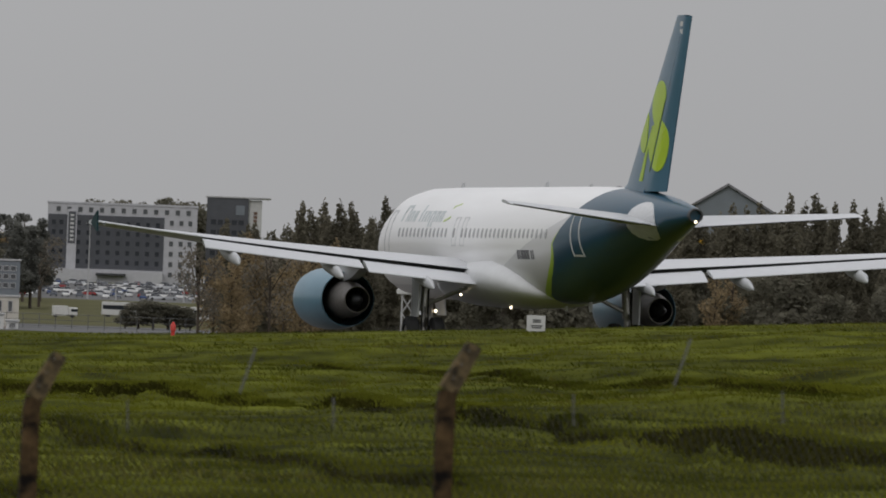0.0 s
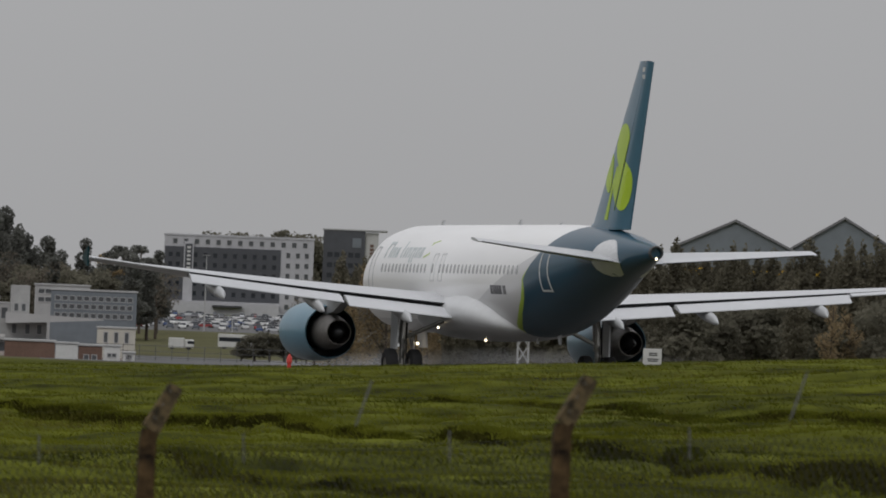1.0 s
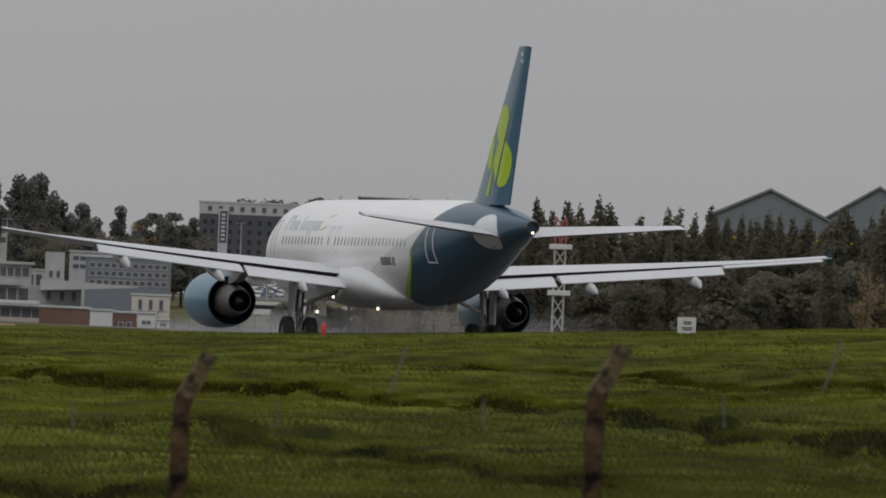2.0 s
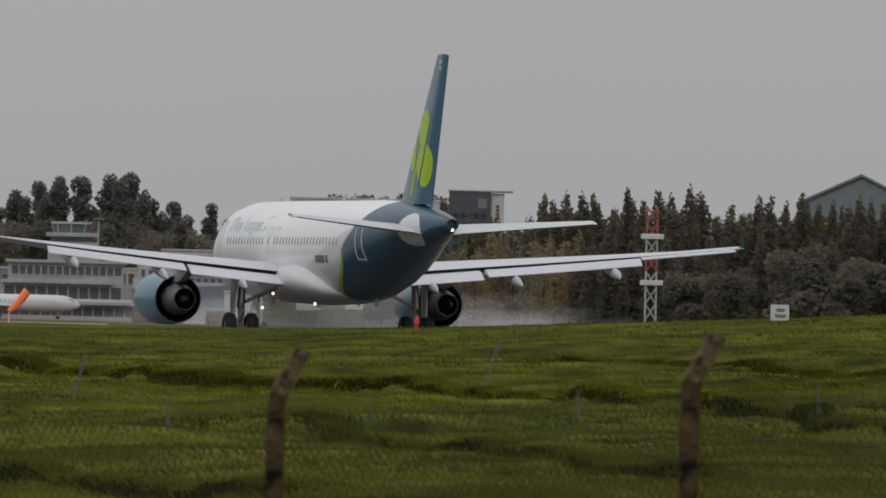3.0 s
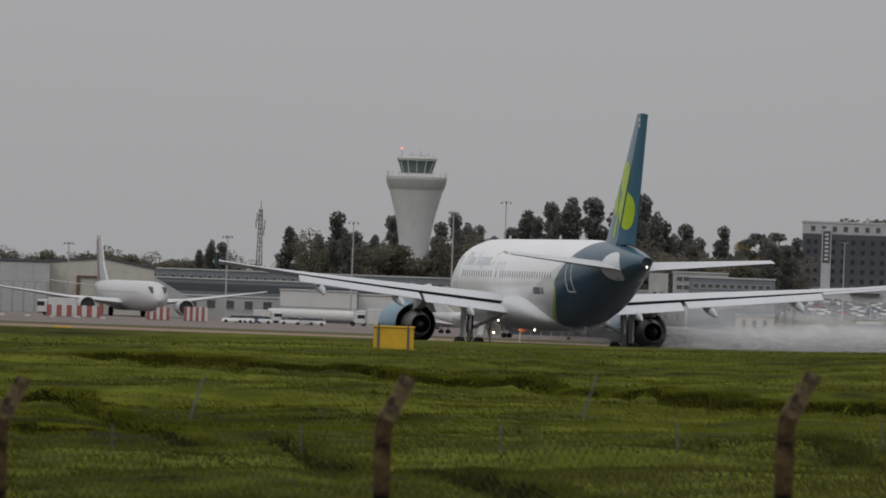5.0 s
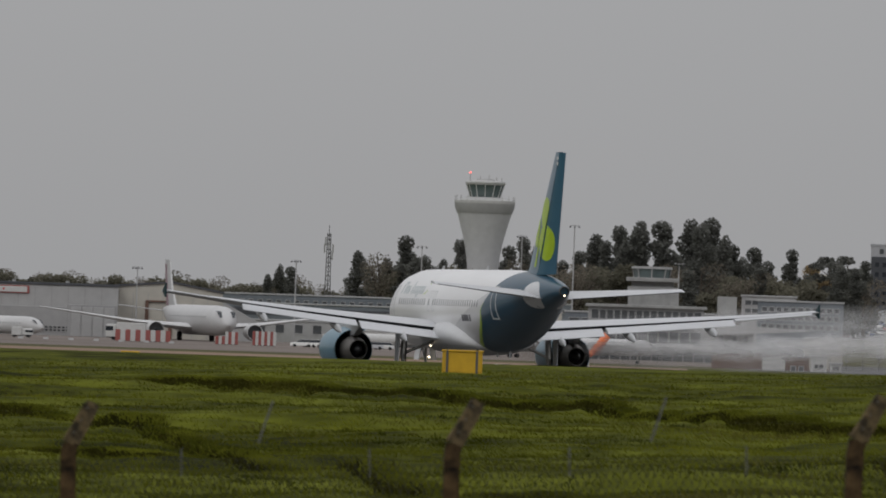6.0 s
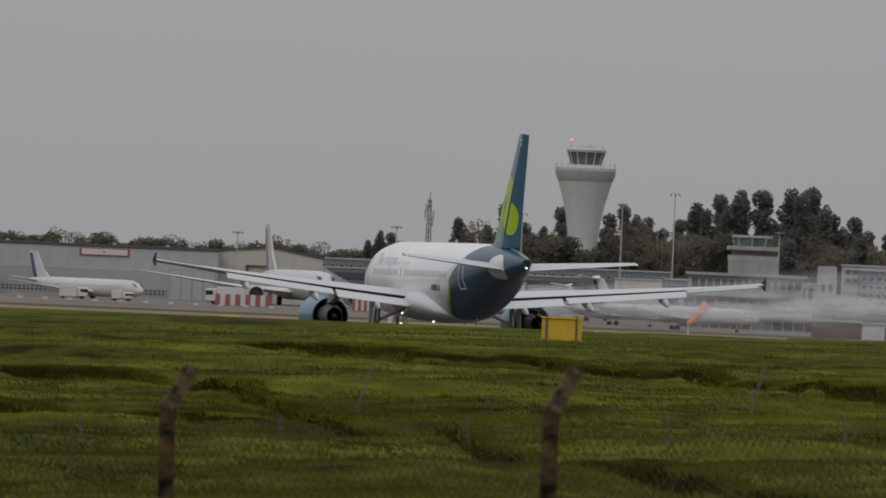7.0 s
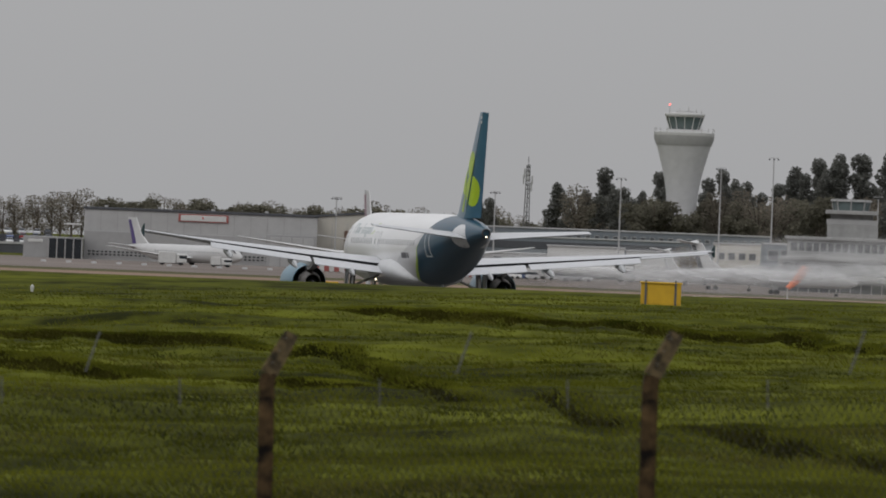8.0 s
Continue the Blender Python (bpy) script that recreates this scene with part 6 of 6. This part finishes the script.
    part("fin_stripe", bm, fin_mat or GREY_PAINT, p, "coloured stripe on the fin")
    bm = bmesh.new()
    box(bm, (0, 0, 0), (0.06, 0.22, 0.32))
    pane = mesh_of("cabin_window", bm, WIN_GREY)
    for side in (-1, 1):
        for k in range(24):
            ob = part("cabin_window", pane, WIN_GREY, p)
            ob.location = (side * rad * 0.985, lerp(0.36, -0.2, k / 23) * L, zc + rad * 0.22)


VIOLET = mat("violet_paint", (0.07, 0.05, 0.16), 0.4, vary=0.1)
MAROON = mat("maroon_paint", (0.26, 0.18, 0.20), 0.4, vary=0.1)
parked_jet(2.13, 1675, 194, 62, 60, 2.95, "large white twin-engined airliner parked nose-on", fin_mat=MAROON, fin_h=11.8, dz=-1.6)
parked_jet(3.55, 1630, 222, 35, 30, 1.7, "white freighter with violet tail stripe beside the hangar", fin_mat=VIOLET, fin_h=6.6, dz=-1.2)
parked_jet(-0.44, 1400, 252, 29, 27, 1.35, "white T-tailed business jet on the apron", t_tail=True, fin_mat=DARK_GREY, fin_h=5.4)
parked_jet(-0.02, 1470, 240, 20, 19, 1.1, "small white T-tailed business jet on the apron", t_tail=True, fin_mat=GREY_PAINT, fin_h=4.4)

# ---- vehicles and apron clutter ----
CARS = random.Random(11)


def car_paint(k):
    c = ((0.62, 0.62, 0.62), (0.45, 0.46, 0.48), (0.05, 0.05, 0.055), (0.10, 0.11, 0.13), (0.75, 0.75, 0.74), (0.05, 0.08, 0.18), (0.25, 0.03, 0.03), (0.30, 0.31, 0.32))[k]
    return mat("car_paint", c, 0.25, vary=0.05, bump=0)


def make_car(k):
    nm = ("white", "silver", "black", "dark grey", "bright white", "dark blue", "dark red", "grey")[k]
    c = thing("car", 0, 0, 0, 0, nm + " parked hatchback car on tarmac", "car", "parked cars")
    bm = bmesh.new()
    loft(bm, [[(s * 0.86 * e, yy, zz) for s, zz in ((-1, 0.28), (-1.03, 0.62), (-0.94, 0.86 * h), (0.94, 0.86 * h), (1.03, 0.62), (1, 0.28))]
              for yy, e, h in ((-2.1, 0.86, 0.92), (-1.9, 0.99, 1.05), (-0.9, 1.0, 1.08), (0.9, 1.0, 1.06), (1.8, 0.97, 0.95), (2.15, 0.8, 0.80))])
    body = part("body", bm, car_paint(k), c, "", True)
    bm = bmesh.new()
    loft(bm, [[(s * e, yy, zz) for s, yy, zz in ((-0.8, -1.85, 0.9), (-0.8, 1.05, 0.9), (0.8, 1.05, 0.9), (0.8, -1.85, 0.9))][:4] if e > 0.9 else
              [(-0.62, -1.45, 1.42), (-0.62, 0.25, 1.42), (0.62, 0.25, 1.42), (0.62, -1.45, 1.42)] for e in (1.0, 0.7)])
    part("glasshouse", bm, GLASS_DARK, c)
    bm = bmesh.new()
    box(bm, (0, -0.6, 1.44), (1.22, 1.65, 0.06), 0.02)
    part("roof", bm, body.data.materials[0], c)
    for sx in (-1, 1):
        for yy in (-1.3, 1.35):
            part("wheel", tube(bmesh.new(), (sx * 0.66, yy, 0.31), (sx * 0.88, yy, 0.31), 0.31, n=12), RUBBER, c)
    return c


CAR_PROTO = [make_car(k) for k in range(8)]
CAR_USED = set()


def park(b, d, rz):
    k = CARS.choice((0, 0, 1, 2, 3, 4, 4, 5, 6, 7, 1))
    x, y = B(b, d)
    m = pose(x, y, land(x, y) + 0.02, 0, 0, rz)
    if k in CAR_USED:
        copy_thing(CAR_PROTO[k], m)
    else:
        CAR_USED.add(k)
        CAR_PROTO[k].matrix_basis = m


for d in (2170, 2195, 2225, 2250, 2285, 2320, 2350):
    b = -1.98
    while b > -3.62:
        if CARS.random() < 0.82:
            park(b, d + CARS.uniform(-2, 2), CARS.choice((0, 90, 180, 270)) + CARS.uniform(-8, 8))
        b -= CARS.uniform(0.07, 0.10)
for b in (1.41, 1.34, 1.28, 1.22, 1.02, 0.93, 0.86):
    park(b, 1575, 90 + CARS.uniform(-6, 6))


def hill_deck():
    """Raised car deck behind the annexe, with its rows of cars."""
    s = Site("car_deck", 5.6, 4.42, 1880, 30, "open car park deck behind the hangars", "car park")
    zt = s.v(-0.185)
    s.block("deck", 0, s.w, -2, zt, 0, 30, CLAD_DARK)
    s.block("edge_rail", 0, s.w, zt, zt + 0.5, -0.2, 0.0, CLAD_GREY)
    for r in range(3):
        for i in range(13):
            u = s.w * (i + 0.5) / 13 + CARS.uniform(-0.3, 0.3)
            k = CARS.choice(tuple(CAR_USED))
            lift = r * 1.05
            if r:
                s.block("upper_ramp", u - 1.5, u + 1.5, zt, zt + lift, 3 + r * 8, 9 + r * 8, CLAD_DARK)
            m = s.ob.matrix_basis @ pose(u, 5 + r * 8, zt + lift, 0, 0, CARS.choice((0, 180)))
            copy_thing(CAR_PROTO[k], m)


hill_deck()


def make_truck(b, d, rz, kind, label):
    x, y = B(b, d)
    t = thing(kind, x, y, land(x, y) + 0.06, rz, label, "vehicle", "vehicles on the apron")
    L = {"van": 5.4, "fuel_tanker": 11.0, "coach": 10.5, "box_truck": 7.5, "tug": 4.0}[kind]
    h = {"van": 2.3, "fuel_tanker": 2.7, "coach": 3.1, "box_truck": 3.2, "tug": 1.7}[kind]
    bm = bmesh.new()
    box(bm, (L / 2 - 1.0, 0, h * 0.5 + 0.15), (2.0, 2.1, h * 0.78), 0.18)
    cab = part("cab", bm, OLD_WHITE, t)
    bm = bmesh.new()
    box(bm, (L / 2 - 0.7, 0, h * 0.68), (1.45, 2.14, h * 0.28), 0.05)
    part("cab_glass", bm, GLASS_DARK, cab)
    if kind == "fuel_tanker":
        bm = bmesh.new()
        tube(bm, (-L / 2, 0, 1.75), (L / 2 - 2.2, 0, 1.75), 1.05, n=20)
        part("tank", bm, OLD_WHITE, t, "", True)
    else:
        bm = bmesh.new()
        box(bm, (-1.0, 0, h / 2 + 0.28), (L - 2.1, 2.2, h * 0.92), 0.08)
        body = part("body", bm, OLD_WHITE, t)
        if kind == "coach":
            bm = bmesh.new()
            box(bm, (-1.0, 0, h * 0.68), (L - 2.4, 2.24, h * 0.3), 0.02)
            part("side_glass", bm, GLASS_DARK, body)
    bm = bmesh.new()
    box(bm, (0, 0, 0.55), (L * 0.96, 1.5, 0.25), 0.03)
    part("chassis", bm, DARK_GREY, t)
    for sx in (-0.36, 0.30):
        for sy in (-0.85, 0.85):
            part("wheel", tube(bmesh.new(), (sx * L, sy - 0.14, 0.45), (sx * L, sy + 0.14, 0.45), 0.45, n=14), RUBBER, t)


make_truck(0.98, 1610, 5, "fuel_tanker", "white fuel tanker on the apron")
make_truck(0.72, 1600, 2, "fuel_tanker", "white fuel tanker on the apron")
make_truck(0.45, 1610, 182, "box_truck", "white box truck by the warehouse")
make_truck(0.24, 1600, 0, "tug", "white baggage tug on the apron")
make_truck(2.60, 1600, 178, "box_truck", "white box truck before the hangar")
make_truck(3.63, 1590, 2, "van", "white van beside the freighter")
make_truck(3.30, 1585, 0, "tug", "white van beside the freighter nose")
make_truck(1.18, 1600, 0, "van", "white van among the apron vehicles")
make_truck(0.10, 1600, 180, "van", "white van among the apron vehicles")
make_truck(-2.96, 1850, 0, "coach", "white coach beside the car park")
make_truck(-3.42, 1800, 0, "coach", "white coach beside the car park")
make_truck(-3.58, 1800, 0, "coach", "white coach beside the car park")
make_truck(-3.25, 1790, 0, "box_truck", "white box truck beside the car park")
make_truck(-2.55, 1800, 0, "van", "white van beside the car park")


def barrier(b, d, w, h, material, label):
    x, y = B(b, d)
    bar_ = thing("blast_screen", x, y, land(x, y) + 0.06, 0, label, "barrier", "red and white screens")
    bm = bmesh.new()
    box(bm, (0, 0, h / 2 + 0.1), (w, 0.5, h), 0.04)
    part("panel", bm, material, bar_)
    for dx in (-0.35, 0.35):
        bm = bmesh.new()
        box(bm, (dx * w, 0.3, 0.12), (0.12, 1.2, 0.14), 0.01)
        part("foot", bm, DARK_GREY, bar_)


for i in range(11):
    barrier(2.655 - 0.034 * i, 1560, 0.9, 2.1, FADED_RED if i % 2 == 0 else OLD_WHITE, "red screen panel before the parked airliner" if i % 2 == 0 else "white screen panel before the parked airliner")
for i in range(7):
    barrier(1.985 - 0.022 * i, 1555, 0.55, 2.3 if i > 2 else 1.5, FADED_RED if i % 2 == 0 else OLD_WHITE, "red screen panel before the parked airliner" if i % 2 == 0 else "white screen panel before the parked airliner")
for i in range(8):
    barrier(1.735 - 0.02 * i, 1555, 0.5, 2.6, FADED_RED if i % 2 == 0 else OLD_WHITE, "red screen panel before the parked airliner" if i % 2 == 0 else "white screen panel before the parked airliner")


def kerb_block(b, d, material, label):
    x, y = B(b, d)
    k = thing("marker_block", x, y, land(x, y) + 0.03, 0, label, "barrier", "black and white marker blocks")
    bm = bmesh.new()
    loft(bm, [[(-0.5, -0.25, 0), (0.5, -0.25, 0), (0.5, 0.25, 0), (-0.5, 0.25, 0)], [(-0.45, -0.12, 0.4), (0.45, -0.12, 0.4), (0.45, 0.12, 0.4), (-0.45, 0.12, 0.4)]])
    part("body", bm, material, k)


for i in range(22):
    kerb_block(1.32 - 0.062 * i, 905 + 2 * i, DARK_GREY if i % 2 else OLD_WHITE, "black marker block along the taxiway" if i % 2 else "white marker block along the taxiway")
for i in range(14):
    kerb_block(4.5 - 0.17 * i, 1545, CLAD_GREY, "white marker block before the hangar")


def taxi_board(b, d, w):
    x, y = B(b, d)
    z = land(x, y)
    t = thing("taxiway_sign", x, y, z, 0, "low yellow taxiway sign board on two legs", "sign")
    h = 3 + d * math.tan(radians(-0.355)) - z
    bm = bmesh.new()
    box(bm, (0, 0, h - 0.3), (w, 0.15, 0.6), 0.03)
    part("panel", bm, YELLOW, t)
    for dx in (-0.4, 0.4):
        part("leg", tube(bmesh.new(), (dx * w, 0, -0.2), (dx * w, 0, h - 0.5), 0.05), WIRE, t)


taxi_board(2.567, 620, 1.4)


def edge_fence():
    """Low security fence in front of the car park, posts and rails."""
    f = thing("security_fence", 0, 0, 0, 0, "grey security fence at the edge of the airfield", "fence")
    b = -1.5
    last = None
    while b > -3.7:
        x, y = B(b, 1420)
        z = land(x, y)
        part("post", tube(bmesh.new(), (x, y, z), (x, y, z + 2.6), 0.06, n=5), WIRE, f)
        if last:
            for zz in (0.5, 1.5, 2.45):
                part("rail", tube(bmesh.new(), (last[0], last[1], last[2] + zz), (x, y, z + zz), 0.035, n=4), WIRE, f)
        last = (x, y, z)
        b -= 0.11


edge_fence()

# ---- spray thrown up behind the engines, in soft rigid puffs ----


def spray_material():
    m = bpy.data.materials.new("engine_spray")
    m.use_nodes = True
    n, l = m.node_tree.nodes, m.node_tree.links
    n.clear()
    out, mix, clear, white = n.new("ShaderNodeOutputMaterial"), n.new("ShaderNodeMixShader"), n.new("ShaderNodeBsdfTransparent"), n.new("ShaderNodeBsdfDiffuse")
    white.inputs["Color"].default_value = (0.72, 0.72, 0.73, 1)
    co, grad, noi, mul, gain = n.new("ShaderNodeTexCoord"), n.new("ShaderNodeTexGradient"), n.new("ShaderNodeTexNoise"), n.new("ShaderNodeMath"), n.new("ShaderNodeMapRange")
    grad.gradient_type = "SPHERICAL"
    noi.inputs["Scale"].default_value, noi.inputs["Detail"].default_value = 2.2, 5.0
    gain.inputs["From Min"].default_value, gain.inputs["From Max"].default_value = 0.38, 0.68
    gain.inputs["To Max"].default_value = 0.9
    mul.operation = "MULTIPLY"
    l.new(co.outputs["Object"], grad.inputs["Vector"])
    l.new(co.outputs["Object"], noi.inputs["Vector"])
    l.new(noi.outputs["Fac"], gain.inputs["Value"])
    l.new(grad.outputs["Fac"], mul.inputs[0])
    l.new(gain.outputs[0], mul.inputs[1])
    l.new(mul.outputs[0], mix.inputs[0])
    l.new(clear.outputs[0], mix.inputs[1])
    l.new(white.outputs[0], mix.inputs[2])
    l.new(mix.outputs[0], out.inputs["Surface"])
    return m


SPRAY = spray_material()
PUFFS = []


def spray_puffs():
    rnd = random.Random(21)
    for side in (-1, 1):
        for k in range(4):
            verts, faces = [(0, -0.25, 0)], []
            rings, seg = 5, 20
            for r in range(1, rings + 1):
                for a in range(seg):
                    t = 2 * math.pi * a / seg
                    q = r / rings
                    wob = 1 + 0.12 * math.sin(3 * t + k)
                    verts.append((q * wob * math.cos(t), -0.25 * (1 - q * q), q * wob * math.sin(t)))
            for a in range(seg):
                faces.append((0, 1 + a, 1 + (a + 1) % seg))
            for r in range(rings - 1):
                for a in range(seg):
                    i, j = 1 + r * seg, 1 + (r + 1) * seg
                    faces.append((i + a, j + a, j + (a + 1) % seg, i + (a + 1) % seg))
            ob = new("engine_spray", raw_mesh("engine_spray", verts, faces, SPRAY))
            tagged(ob, "pale drifting spray blown back from the engines", "spray", "spray behind the engines", "stuff")
            ob.scale = (rnd.uniform(6.5, 8.5) + 1.0 * k, 2.0, rnd.uniform(1.4, 1.8) + 0.25 * k)
            PUFFS.append((ob, side, 2 * k + (side > 0), rnd.uniform(-1.0, 1.0)))


spray_puffs()


def spray_rows(side, rank, drift):
    """At first low between the engines, then left lying to the right of the rolling airliner."""
    rows = []
    for t, x, y, hd in ROLL_OUT:
        s = min(1.0, max(0.0, (t - 2.5) / 5.0))
        s = s * s * (3 - 2 * s)
        near, late = side * 1.6 + 1.5 * (rank - 2.5) * 0.5, 8.5 + 3.4 * rank
        px = x + near * (1 - s) + late * s
        py = y + 5.0 + 1.2 * rank
        rows.append((t, pose(px, py, runway_z(py) - 1.1 + 1.3 * min(1, t / 3) + (2.5 + 0.18 * rank) * s, 0, 3 * drift, 0)))
    return rows


def motions():
    rows = []
    for t, x, y, hd in ROLL_OUT:
        rows.append((t, pose(x, y, 1.094 - 0.01506 * (y - 300.0), 0, 0, hd)))
    walk(plane, rows)
    # the rudder swings about its hinge
    low, high = Vector((0, st(32.70), 5.75)), Vector((0, st(35.90), 11.68))
    axis = (high - low).normalized()
    swing = []
    for t, a in ((0.0, 0.0), (2.0, 1.0), (3.5, 3.0), (4.5, 8.0), (6.0, 13.0), (8.0, 15.0)):
        swing.append((t, Matrix.Translation(low) @ Matrix.Rotation(radians(a), 4, axis) @ Matrix.Translation(-low)))
    walk(RUDDER[0], swing)
    # the port wing hangs lower until it begins to lift
    hinge = Matrix.Translation((-1.7, 0, 2.78))
    walk(WINGS[0], [(t, hinge @ Matrix.Rotation(radians(a), 4, "Y") @ hinge.inverted()) for t, a in ((0.0, -1.1), (1.5, -1.0), (2.8, -0.4), (3.5, -0.12), (4.5, -0.1), (8.0, -0.1))])
    for ob, side, lag, drift in PUFFS:
        walk(ob, spray_rows(side, lag, drift))


motions()
